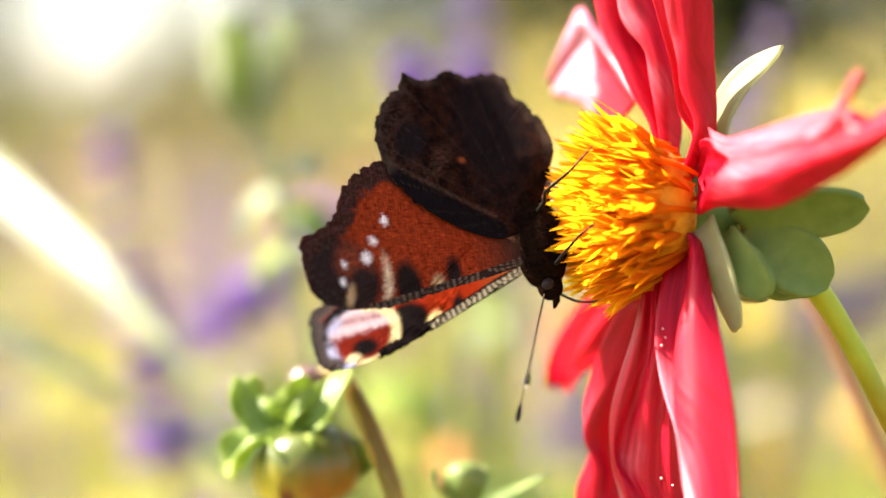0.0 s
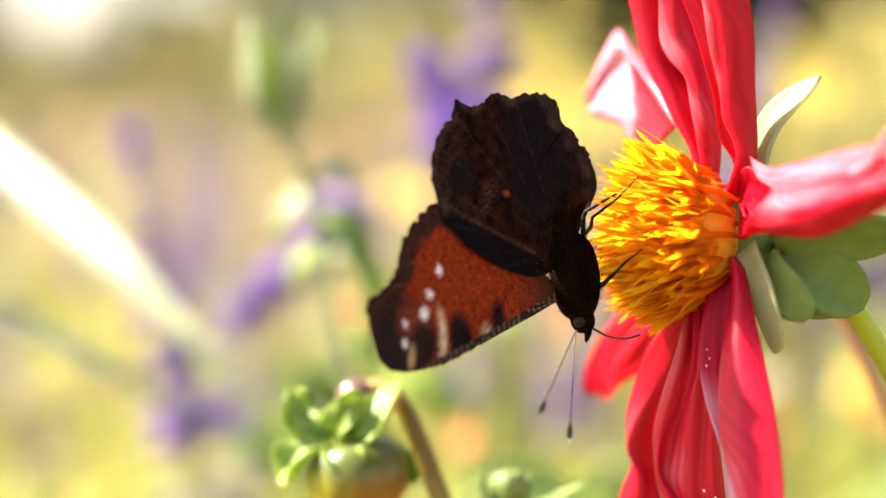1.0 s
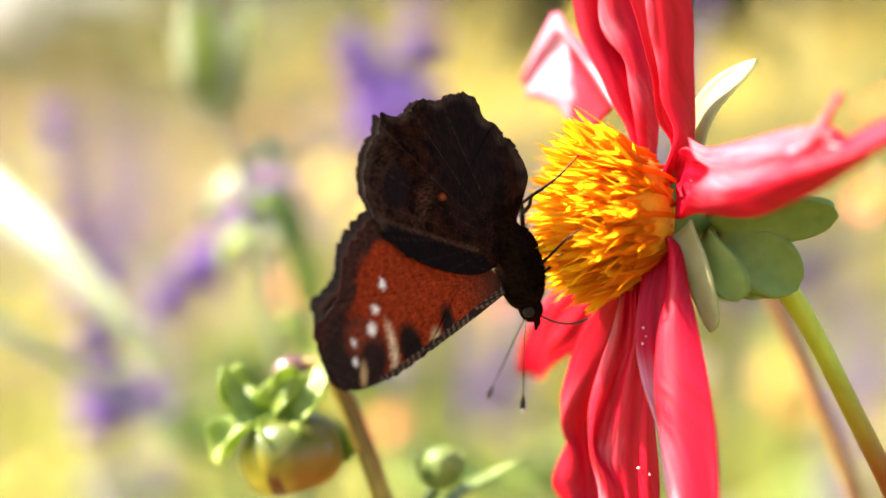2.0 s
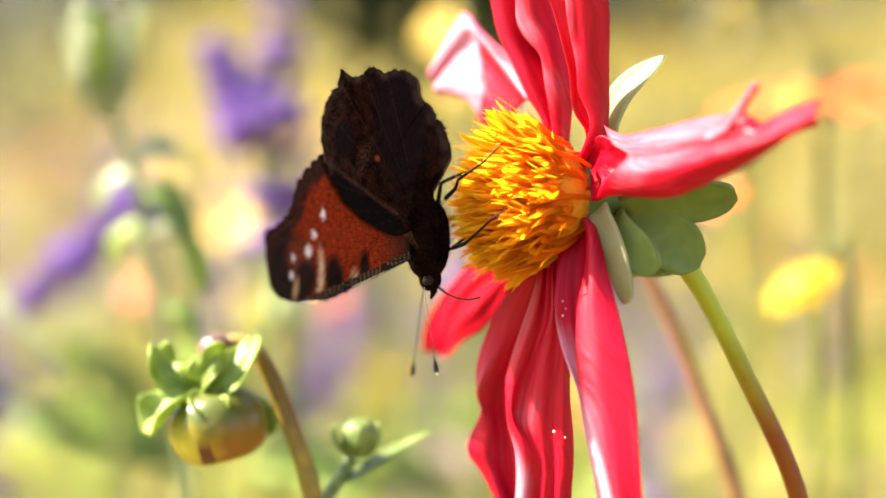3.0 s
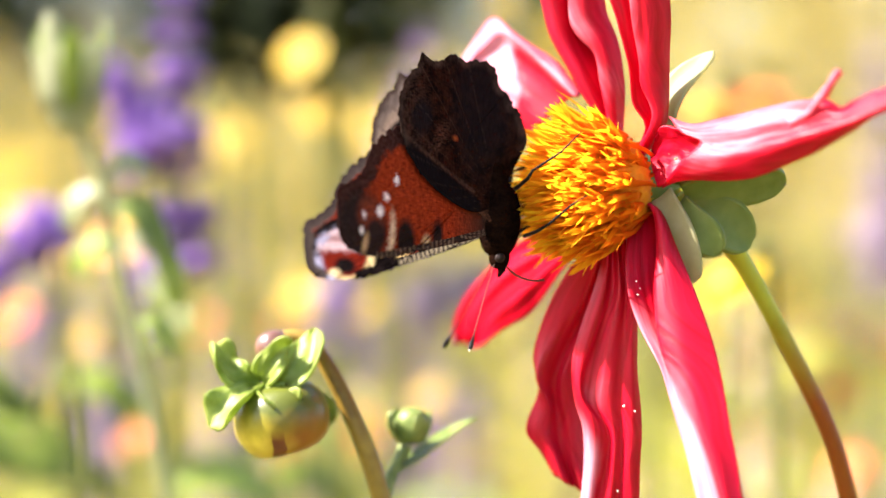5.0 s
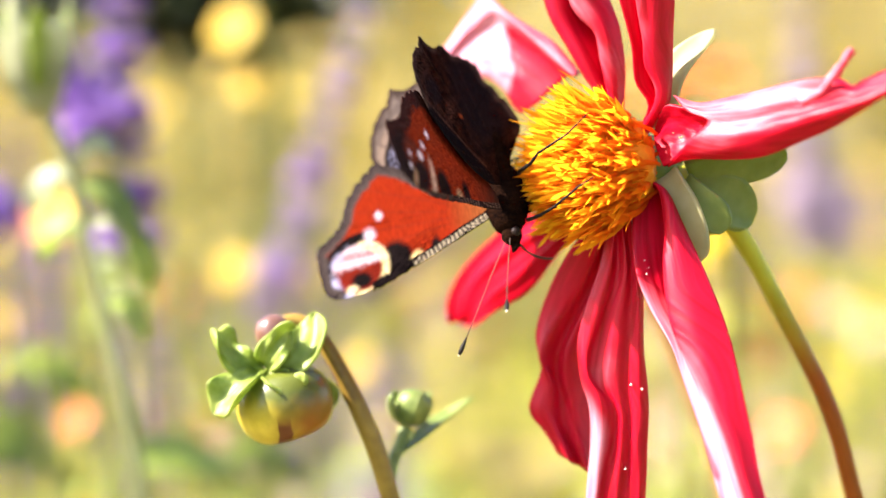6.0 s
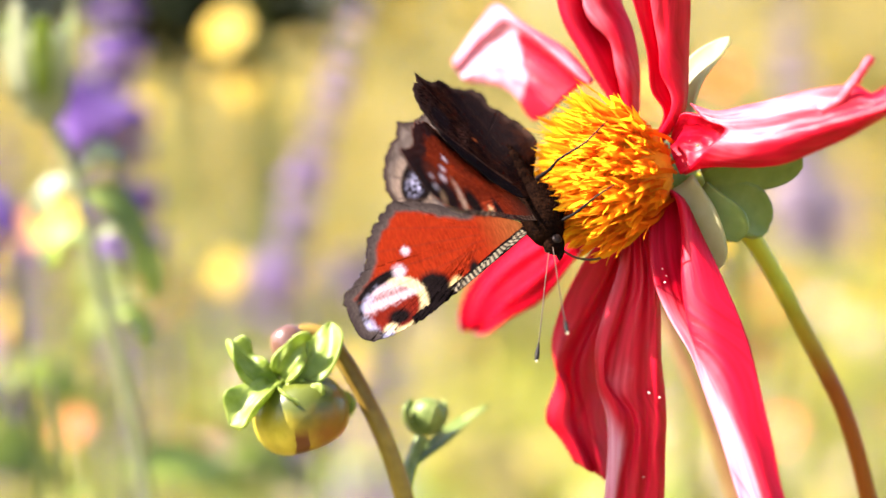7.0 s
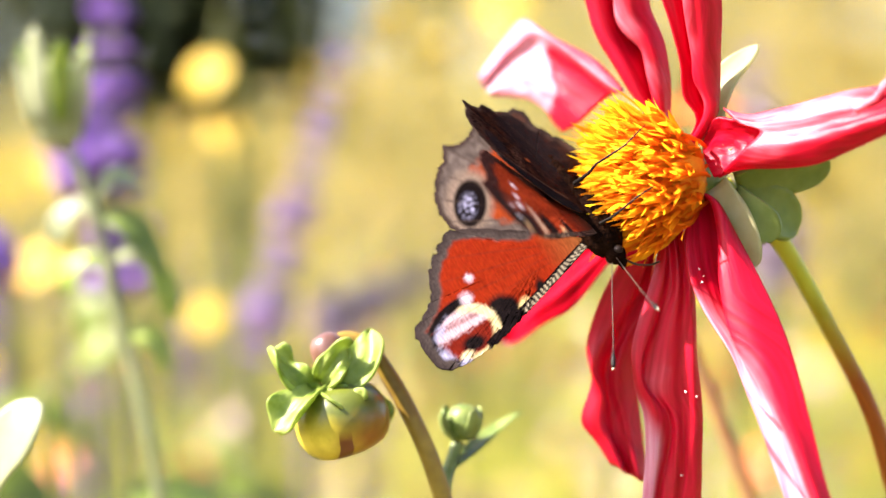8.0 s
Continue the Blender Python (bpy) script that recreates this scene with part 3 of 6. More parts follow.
    sheet("ray_petal", "drooping crimson ray petal with a wavy margin",
          rail((0.001, 0.0047, 0.7344, 0.05), (-0.0004, 0.0056, 0.73, 0.05), (-0.0035, 0.0063, 0.7278, 0.1), (-0.0062, 0.0075, 0.7232, 0.1), (-0.0084, 0.0085, 0.718, 0.1), (-0.0091, 0.009, 0.7141, 0.1), (-0.0084, 0.0093, 0.7096, 0.15), (-0.0101, 0.0092, 0.7042, 0.1), (-0.0083, 0.0089, 0.7012, 0), (-0.0062, 0.0083, 0.6976, 0)),
          rail((0.0012, 0.0041, 0.7344, 0), (-0, 0.0042, 0.7301, 0), (-0.0023, 0.006, 0.7238, 0.05), (-0.0045, 0.0069, 0.7195, 0.2), (-0.0071, 0.0075, 0.7156, 0.3), (-0.0085, 0.0078, 0.7115, 0.25), (-0.0072, 0.0079, 0.7079, 0.05), (-0.0076, 0.0078, 0.7038, 0), (-0.0064, 0.0074, 0.7009, 0), (-0.0049, 0.0067, 0.6972, 0)),
          rail((0.0014, 0.0049, 0.7342, 0), (0.0005, 0.0061, 0.7296, 0), (-0.0014, 0.0081, 0.722, 0), (-0.0036, 0.0089, 0.7176, 0), (-0.0059, 0.0094, 0.7128, 0), (-0.0063, 0.0096, 0.7093, 0.05), (-0.0057, 0.0096, 0.7061, 0), (-0.0054, 0.0094, 0.7026, 0), (-0.0045, 0.0089, 0.6995, 0), (-0.0035, 0.0083, 0.6962, 0)),
          rail((0.0014, 0.0044, 0.7342, 0), (0.0005, 0.0049, 0.7296, 0), (-0.0004, 0.0069, 0.7221, 0), (-0.0024, 0.0078, 0.717, 0), (-0.0043, 0.0083, 0.7126, 0), (-0.0045, 0.0084, 0.7086, 0), (-0.0041, 0.0084, 0.7055, 0), (-0.0036, 0.0081, 0.702, 0), (-0.003, 0.0076, 0.6989, 0), (-0.0025, 0.0069, 0.6956, 0)),
          rail((0.0016, 0.0051, 0.7342, 0), (0.0009, 0.0064, 0.7295, 0), (0.0007, 0.0084, 0.722, 0), (-0.0001, 0.0093, 0.7164, 0), (-0.0013, 0.0098, 0.7116, 0), (-0.0016, 0.0099, 0.7076, 0), (-0.0013, 0.0098, 0.7045, 0), (-0.0011, 0.0095, 0.7013, 0), (-0.001, 0.009, 0.6983, 0), (-0.0013, 0.0083, 0.6951, 0)))
    sheet("ray_petal", "crimson ray petal folded along its middle",
          rail((0.0036, 0.0023, 0.7416, 0), (0.0054, 0.0002, 0.746, 0), (0.0036, 0.0002, 0.7493, 0.1), (0.003, -0.0006, 0.7544, 0.2), (0.0015, -0.001, 0.76, 0.15), (-0.0007, -0.0012, 0.7663, 0.1), (-0.0015, -0.0019, 0.7728, 0.1), (-0, -0.004, 0.7847, 0.1)),
          rail((0.0039, 0.0026, 0.7416, 0), (0.006, 0.0008, 0.7459, 0), (0.0048, 0.0005, 0.7493, 0.15), (0.0041, -0.0002, 0.7544, 0.1), (0.003, -0.0008, 0.76, 0), (0.0011, -0.0011, 0.7663, 0), (-0, -0.0017, 0.7729, 0), (0.0006, -0.0034, 0.7847, 0)),
          rail((0.0047, 0.003, 0.7415, 0), (0.0077, 0.0018, 0.7457, 0), (0.0076, 0.0011, 0.7488, 0), (0.0066, 0.0007, 0.7529, 0), (0.0056, 0.0001, 0.7581, 0), (0.0046, -0.0008, 0.7655, 0), (0.003, -0.0013, 0.7729, 0), (0.0025, -0.0026, 0.7848, 0)),
          rail((0.0039, 0.0015, 0.7415, 0.2), (0.0059, -0.0015, 0.7457, 0.2), (0.0062, -0.0022, 0.7484, 0.5), (0.0047, -0.0023, 0.7517, 0.25), (0.0045, -0.0027, 0.7543, 0.35), (0.0035, -0.0035, 0.7602, 0.45), (0.0026, -0.0041, 0.7661, 0.4), (0.0008, -0.0044, 0.7726, 0.3), (0.0007, -0.006, 0.7855, 0.3)),
          rail((0.0041, 0.0012, 0.7415, 0), (0.0064, -0.0023, 0.7457, 0), (0.0069, -0.0031, 0.7484, 0), (0.0058, -0.0034, 0.7517, 0.05), (0.0054, -0.0039, 0.7551, 0.15), (0.0047, -0.0046, 0.7602, 0.12), (0.0037, -0.0052, 0.766, 0.2), (0.002, -0.0055, 0.7725, 0.2), (0.0011, -0.0066, 0.7843, 0.2)),
          rail((0.0043, 0.0014, 0.7414, 0), (0.0069, -0.0018, 0.7456, 0), (0.0074, -0.0026, 0.7484, 0), (0.0071, -0.0032, 0.7517, 0), (0.0069, -0.0038, 0.7551, 0), (0.0066, -0.0046, 0.7602, 0), (0.0059, -0.0054, 0.766, 0), (0.004, -0.0056, 0.7725, 0), (0.0018, -0.0062, 0.7844, 0)),
          rail((0.0046, 0.002, 0.7414, 0), (0.0075, -0.0005, 0.7456, 0), (0.008, -0.0014, 0.7484, 0), (0.008, -0.0022, 0.7521, 0), (0.008, -0.0031, 0.7566, 0), (0.0081, -0.004, 0.7617, 0), (0.0073, -0.0046, 0.7668, 0), (0.0054, -0.0047, 0.7726, 0), (0.0024, -0.005, 0.7845, 0)))
    sheet("ray_petal", "crimson ray petal with a rolled pale margin",
          rail((0.0011, 0.0049, 0.7423, 0.1), (-0.0003, 0.006, 0.7475, 0.1), (-0.0022, 0.0067, 0.7507, 0.1), (-0.0039, 0.0073, 0.7538, 0.05), (-0.0063, 0.0081, 0.7583, 0.05), (-0.0076, 0.0083, 0.7627, 0.05), (-0.0086, 0.0084, 0.7676, 0.1), (-0.0089, 0.008, 0.773, 0.1), (-0.0117, 0.0078, 0.7855, 0.1)),
          rail((0.0013, 0.0045, 0.7423, 0.1), (0.0001, 0.0052, 0.7475, 0.1), (-0.0014, 0.0057, 0.7507, 0.15), (-0.0028, 0.0062, 0.7539, 0.1), (-0.005, 0.0069, 0.7582, 0), (-0.0061, 0.0071, 0.7626, 0), (-0.0071, 0.0072, 0.7676, 0), (-0.0076, 0.0069, 0.7729, 0), (-0.0113, 0.007, 0.7854, 0)),
          rail((0.0024, 0.0057, 0.7423, 0.05), (0.0027, 0.0078, 0.7475, 0.05), (0.0016, 0.0082, 0.7515, 0.1), (0.0011, 0.0083, 0.7554, 0.02), (-0.0009, 0.0089, 0.758, 0), (-0.0024, 0.0094, 0.7612, 0), (-0.0032, 0.0093, 0.7677, 0), (-0.004, 0.0092, 0.7731, 0), (-0.0091, 0.0098, 0.7857, 0)),
          rail((0.0017, 0.0041, 0.7423, 0.2), (0.001, 0.0043, 0.7475, 0.2), (0, 0.0046, 0.7526, 0.35), (-0.0007, 0.0048, 0.7562, 0.35), (-0.0028, 0.0055, 0.7585, 0.45), (-0.004, 0.0059, 0.7612, 0.5), (-0.0042, 0.0055, 0.7675, 0.35), (-0.0049, 0.0054, 0.7727, 0.2), (-0.0103, 0.006, 0.7864, 0.2)),
          rail((0.0019, 0.0039, 0.7424, 0.2), (0.0015, 0.0037, 0.7477, 0.2), (0.001, 0.0038, 0.7526, 0.4), (0.0001, 0.004, 0.7564, 0.1), (-0.0018, 0.0047, 0.7594, 0.5), (-0.0024, 0.0048, 0.7617, 0.3), (-0.0029, 0.0046, 0.7674, 0.1), (-0.0036, 0.0044, 0.7727, 0.1), (-0.0099, 0.0056, 0.7852, 0.1)),
          rail((0.0022, 0.0042, 0.7424, 0.2), (0.0022, 0.0045, 0.7477, 0.2), (0.0022, 0.0044, 0.7522, 0.3), (0.0014, 0.0046, 0.7568, 0.05), (0, 0.0049, 0.7602, 0.05), (-0.0006, 0.0051, 0.7625, 0), (-0.0014, 0.005, 0.7674, 0), (-0.0022, 0.0049, 0.7727, 0), (-0.0094, 0.0064, 0.7853, 0)),
          rail((0.0025, 0.0045, 0.7424, 0.1), (0.0029, 0.0052, 0.7477, 0.1), (0.003, 0.0051, 0.7515, 0.15), (0.0024, 0.0052, 0.7567, 0.1), (0.0007, 0.0057, 0.7612, 0.1), (0.0004, 0.0057, 0.7633, 0.05), (-0.0003, 0.0056, 0.7675, 0), (-0.0009, 0.0054, 0.7727, 0), (-0.0089, 0.0072, 0.7854, 0)))
    sheet("ray_petal", "crimson ray petal bent over with a white reverse",
          rail((-0.0021, 0.0105, 0.7508, 0.3), (-0.0051, 0.0145, 0.7552, 0.35), (-0.0099, 0.021, 0.7591, 0.5), (-0.0134, 0.0257, 0.7622, 0.65), (-0.0154, 0.0282, 0.7603, 0.65), (-0.0179, 0.0314, 0.7563, 0.7), (-0.0195, 0.0333, 0.7541, 0.5)),
          rail((-0.003, 0.0095, 0.7503, 0.5), (-0.0063, 0.0139, 0.7538, 0.45), (-0.01, 0.019, 0.7579, 0.5), (-0.0127, 0.0226, 0.7602, 0.75), (-0.015, 0.0257, 0.7584, 0.8), (-0.0174, 0.0288, 0.7554, 0.9), (-0.0192, 0.0309, 0.7533, 0.7)),
          rail((-0.004, 0.0126, 0.75, 0), (-0.0073, 0.0171, 0.7534, 0.05), (-0.0102, 0.0209, 0.7563, 0.1), (-0.0116, 0.0229, 0.758, 0.95), (-0.0144, 0.0266, 0.7568, 1), (-0.0172, 0.0301, 0.7544, 1), (-0.0188, 0.0321, 0.7526, 0.8)),
          rail((-0.0058, 0.0146, 0.7484, 0), (-0.0081, 0.0177, 0.7508, 0), (-0.01, 0.0202, 0.7533, 0.08), (-0.0112, 0.0219, 0.7553, 0.95), (-0.014, 0.0256, 0.755, 1), (-0.0169, 0.0292, 0.7534, 1), (-0.0185, 0.0313, 0.7519, 0.9)),
          rail((-0.0077, 0.0164, 0.7464, 0), (-0.0091, 0.0182, 0.7483, 0), (-0.0098, 0.0192, 0.75, 0.12), (-0.0106, 0.0202, 0.7515, 0.9), (-0.0134, 0.0241, 0.7523, 0.9), (-0.0164, 0.0278, 0.7521, 0.8), (-0.018, 0.0299, 0.7513, 0.7)),
          rail((-0.0093, 0.0198, 0.7451, 0), (-0.0102, 0.021, 0.7462, 0), (-0.0106, 0.0215, 0.7471, 0.1), (-0.0113, 0.0225, 0.7484, 0.6), (-0.0132, 0.0249, 0.7501, 0.6), (-0.0159, 0.0284, 0.7507, 0.6), (-0.0177, 0.0307, 0.7509, 0.5)))
    sheet("ray_petal", "crimson ray petal with a pale pink rolled side",
          rail((0.008, -0.0045, 0.7472, 0.32), (0.0106, -0.0076, 0.7462, 0.36), (0.0139, -0.0112, 0.7469, 0.4), (0.0172, -0.0146, 0.7478, 0.4), (0.0207, -0.0179, 0.7488, 0.4), (0.0234, -0.0202, 0.7492, 0.32), (0.0253, -0.0217, 0.749, 0.04), (0.0267, -0.0228, 0.7479, 0), (0.028, -0.0238, 0.7488, 0.16), (0.0332, -0.0277, 0.7511, 0.16)),
          rail((0.0092, -0.0077, 0.7452, 0.36), (0.0113, -0.0102, 0.7448, 0.4), (0.014, -0.0132, 0.7454, 0.48), (0.017, -0.0162, 0.7461, 0.48), (0.0202, -0.0192, 0.7468, 0.44), (0.0223, -0.0211, 0.7473, 0.28), (0.0244, -0.0228, 0.7477, 0), (0.0265, -0.0245, 0.7472, 0.04), (0.0285, -0.0261, 0.7481, 0.2), (0.0329, -0.0293, 0.7503, 0.16)),
          rail((0.0113, -0.0106, 0.7439, 0.28), (0.0126, -0.012, 0.7437, 0.4), (0.0143, -0.0139, 0.7438, 0.48), (0.017, -0.0166, 0.7443, 0.4), (0.0195, -0.019, 0.7449, 0.32), (0.0222, -0.0215, 0.7456, 0.12), (0.0243, -0.0232, 0.7463, 0.04), (0.0265, -0.025, 0.7466, 0.16), (0.0287, -0.0267, 0.7479, 0.24), (0.0328, -0.0297, 0.7499, 0.16)),
          rail((0.009, -0.0093, 0.7414, 0.16), (0.0109, -0.0115, 0.7419, 0.36), (0.0135, -0.0144, 0.7421, 0.4), (0.0166, -0.0176, 0.7428, 0.24), (0.0195, -0.0204, 0.7438, 0.12), (0.022, -0.0227, 0.7447, 0), (0.0244, -0.0247, 0.7455, 0), (0.0268, -0.0266, 0.7464, 0), (0.0289, -0.0282, 0.7475, 0), (0.0325, -0.0309, 0.7495, 0)),
          rail((0.0078, -0.007, 0.7398, 0.04), (0.01, -0.0097, 0.74, 0.24), (0.0136, -0.0137, 0.7404, 0.2), (0.0167, -0.0169, 0.7411, 0.08), (0.0198, -0.0198, 0.7425, 0), (0.0222, -0.022, 0.7436, 0), (0.0245, -0.024, 0.7446, 0), (0.0272, -0.0261, 0.7461, 0), (0.0292, -0.0277, 0.7472, 0), (0.0327, -0.0302, 0.7491, 0)),
          rail((0.0071, -0.0042, 0.7382, 0), (0.0094, -0.007, 0.7393, 0), (0.0139, -0.012, 0.7393, 0), (0.0172, -0.0154, 0.7397, 0), (0.0204, -0.0184, 0.7412, 0), (0.0228, -0.0205, 0.7424, 0), (0.0252, -0.0225, 0.7439, 0), (0.0278, -0.0246, 0.7457, 0), (0.0301, -0.0263, 0.7475, 0), (0.0331, -0.0285, 0.7487, 0)))
    sheet("petal_foot", "dark red hollow foot of a petal",
          rail((0.0063, -0.002, 0.7445, 0), (0.0073, -0.0034, 0.7462, 0.1), (0.0092, -0.0057, 0.7459, 0.1), (0.0124, -0.0093, 0.7451, 0)),
          rail((0.0063, -0.0005, 0.7432, 0), (0.0077, -0.0023, 0.7439, 0), (0.0097, -0.0046, 0.744, 0), (0.0129, -0.0083, 0.7437, 0)),
          rail((0.0063, -0.0003, 0.7413, 0), (0.0078, -0.0021, 0.7417, 0), (0.0097, -0.0044, 0.7419, 0), (0.013, -0.0081, 0.742, 0)),
          rail((0.0065, -0.0018, 0.7395, 0), (0.0078, -0.0034, 0.7399, 0), (0.0097, -0.0058, 0.7403, 0), (0.0128, -0.0093, 0.7406, 0)),
          rail((0.0067, -0.0039, 0.738, 0), (0.0079, -0.0054, 0.7385, 0), (0.0098, -0.0077, 0.7393, 0), (0.0126, -0.0109, 0.7397, 0)))
    sheet("petal_tip", "pink torn tip of a petal",
          rail((0.0205, -0.0199, 0.7466, 0.8), (0.0225, -0.0216, 0.7477, 0.75), (0.0239, -0.0228, 0.7496, 0.7), (0.0252, -0.0239, 0.7516, 0.65), (0.026, -0.0245, 0.7528, 0.6)),
          rail((0.0208, -0.0206, 0.7463, 0.6), (0.0227, -0.0222, 0.7475, 0.6), (0.0241, -0.0234, 0.7494, 0.55), (0.0253, -0.0245, 0.7515, 0.5), (0.0261, -0.0251, 0.7528, 0.5)),
          rail((0.0213, -0.0206, 0.7458, 0.3), (0.023, -0.0222, 0.7473, 0.35), (0.0245, -0.0234, 0.7493, 0.35), (0.0256, -0.0244, 0.7513, 0.35), (0.0263, -0.0249, 0.7526, 0.4)))
    # the petal that points away behind the disc
    bm = bmesh.new()
    blade(bm, [(-0.0030, 0.0095, 0.7310), (-0.0090, 0.0180, 0.7260), (-0.0150, 0.0265, 0.7225), (-0.0180, 0.0310, 0.7140)], petal_width(0.0060, 0.40, 0.5, 0.16), AXIS + UP * 0.4, -0.35, -12, 0.00042, 0.0014, 44, 28, 0.0, 5.0)
    thick(add("ray_petal", bm, [PETAL, PETAL_BACK], "crimson ray petal with a paler pink reverse"), 0.00045, 1)
    # pollen that has fallen on the petals
    for x, y, z, size in ((0.0023, -0.0018, 0.7087, 0.0003), (0.0016, -0.0009, 0.6971, 0.0002), (0.0037, -0.0024, 0.7081, 0.0002), (0.0034, -0.0066, 0.7258, 0.00018), (0.0038, -0.0072, 0.7249, 0.00015), (0.0035, -0.0075, 0.7241, 0.0002), (0.005, -0.0047, 0.7594, 0.00016), (0.0053, -0.0046, 0.7583, 0.00014), (0.0047, -0.0043, 0.7587, 0.00014)):
        bm = bmesh.new()
        egg(bm, (x, y, z), (0.2, -1, 0.3), size * 1.2, size * 0.6, 6, 8)
        add("pollen_grain", bm, DUST)
    # pale inner bracts
    for spine, wide in [
        ([(0.0080, 0.0008, 0.7430), (0.0072, 0.0010, 0.7520), (0.0118, 0.0012, 0.7530), (0.0148, 0.0014, 0.7563)], 0.0022),
        ([(0.0072, -0.0030, 0.7370), (0.0090, -0.0060, 0.7325), (0.0112, -0.0066, 0.7290), (0.0110, -0.0062, 0.7255)], 0.0021),
        ([(0.0085, -0.0035, 0.7420), (0.0105, -0.0035, 0.7440), (0.0125, -0.0035, 0.7450), (0.0145, -0.0035, 0.7447)], 0.0010),
        ([(0.0040, 0.0060, 0.7350), (0.0060, 0.0085, 0.7310), (0.0095, 0.0095, 0.7290), (0.0130, 0.0100, 0.7285)], 0.0024),
    ]:
        bm = bmesh.new()
        blade(bm, spine, petal_width(wide, 0.8, 0.35, 0.2), (-0.75, -0.7, 0.25), 0.35, 0, 0.0, 0.0002, 18, 8)
        thick(add("inner_bract", bm, BRACT_PALE, "pale cream inner bract"), 0.0004)
    # fleshy green outer bracts
    for spine, wide, face in [
        ([(0.0105, -0.0010, 0.7370), (0.0150, -0.0022, 0.7385), (0.0205, -0.0012, 0.7385), (0.0245, 0.0002, 0.7385)], 0.0034, (0.1, -0.75, -0.6)),
        ([(0.0105, -0.0005, 0.7355), (0.0140, -0.0015, 0.7345), (0.0180, 0.0000, 0.7325), (0.0200, 0.0018, 0.7298)], 0.0036, (0.25, -0.9, 0.15)),
        ([(0.0095, 0.0020, 0.7355), (0.0125, 0.0045, 0.7330), (0.0155, 0.0055, 0.7305), (0.0165, 0.0050, 0.7288)], 0.0030, (0.2, -0.9, 0.2)),
        ([(0.0095, 0.0045, 0.7390), (0.0125, 0.0080, 0.7420), (0.0150, 0.0100, 0.7440), (0.0165, 0.0110, 0.7440)], 0.0024, (0.1, -0.7, 0.6)),
        ([(0.0095, -0.0030, 0.7360), (0.0115, -0.0055, 0.7335), (0.0135, -0.0060, 0.7310), (0.0140, -0.0055, 0.7290)], 0.0022, (-0.3, -0.9, 0.1)),
    ]:
        bm = bmesh.new()
        blade(bm, spine, petal_width(wide, 0.55, 0.6, 0.3), face, 0.45, 0, 0.0, 0.0002, 18, 10)
        thick(add("outer_bract", bm, BRACT_GREEN, "thick green outer bract"), 0.0007)
    # disc florets, one object each on a few shared meshes
    rnd = random.Random(11)
    shapes = []
    for k in range(7):
        bm = bmesh.new()
        bend = rnd.uniform(-0.14, 0.14)
        line = [Vector((bend * z * z, 0.10 * math.sin(3 * z + k), z)) * 1.0 for z in (0, 0.25, 0.5, 0.72, 0.84)]
        tube(bm, [(p.x * 0.0085, p.y * 0.0085, p.z * 0.0085) for p in line], [0.00024, 0.00026, 0.00030, 0.00042, 0.00030], 6)
        top = line[-2] * 0.0085
        turn = rnd.uniform(0, 6.3)
        for j in range(3):
            a = turn + j * 2.1
            o = Vector((math.cos(a), math.sin(a), 0))
            tip = rnd.uniform(0.0022, 0.0052)
            blade(bm, [top + o * 0.0002, top + o * 0.0005 + UP * tip * 0.5, top + o * rnd.uniform(0.0003, 0.0018) + UP * tip],
                  petal_width(0.00040, 0.8, 0.45, 0.3), -o, 0.6, rnd.uniform(-30, 30), 0, 0, 5, 2)
        me = bpy.data.meshes.new("floret")
        bm.to_mesh(me)
        bm.free()
        me.materials.append(FLORET)
        me.shade_smooth()
        shapes.append(me)
    count = 300
    for i in range(count):
        rho = math.sqrt((i + 0.5) / count)
        phi = i * 2.39996
        rad = math.cos(phi) * SIDE + math.sin(phi) * UP
        base = HEART + rad * 0.0070 * rho + AXIS * (0.0030 * (1 - rho * rho) - 0.0012)
        fan = radians(4 + 22 * rho ** 1.5)
        way = (LEAN * math.cos(fan) + rad * math.sin(fan) + Vector([rnd.gauss(0, 0.085) for _ in range(3)])).normalized()
        size = (1.02 - 0.12 * rho) * (rnd.uniform(0.80, 1.10) if rnd.random() < 0.72 else rnd.uniform(0.45, 0.80))
        ob = new("floret", shapes[rnd.randrange(len(shapes))])
        ob.parent = fl
        q = way.to_track_quat("Z", "Y").to_matrix().to_4x4() @ pose(0, 0, 0, 0, 0, rnd.uniform(0, 360))
        ob.matrix_basis = Matrix.Translation(base - root) @ q @ Matrix.Diagonal((1.15, 1.15, size, 1))
    # thin young florets that fill the disc between them
    bm = bmesh.new()
    for i in range(420):
        rho = math.sqrt((i + 0.5) / 420) * 0.98
        phi = i * 2.39996 + 1.1
        rad = math.cos(phi) * SIDE + math.sin(phi) * UP
        base = HEART + rad * 0.0069 * rho + AXIS * (0.0030 * (1 - rho * rho) - 0.0012) - root
        fan = radians(4 + 22 * rho ** 1.5)
        way = (LEAN * math.cos(fan) + rad * math.sin(fan) + Vector([rnd.gauss(0, 0.10) for _ in range(3)])).normalized()
        long = 0.0105 * rnd.uniform(0.55, 1.12)
        side = way.cross(Vector((rnd.gauss(0, 1), rnd.gauss(0, 1), rnd.gauss(0, 1)))).normalized()
        curl = way.cross(side) * long * rnd.uniform(-0.12, 0.12)
        blade(bm, [base, base + way * long * 0.5, base + way * long + curl], petal_width(0.00042, 0.8, 0.7, 0.25), side, 0.7, rnd.uniform(-60, 60), 0, 0, 5, 2)
    tagged(part("young_floret_tuft", bm, FLORET_YOUNG, fl, "thin yellow young florets"), kind="stuff")
    return fl


red_dahlia()


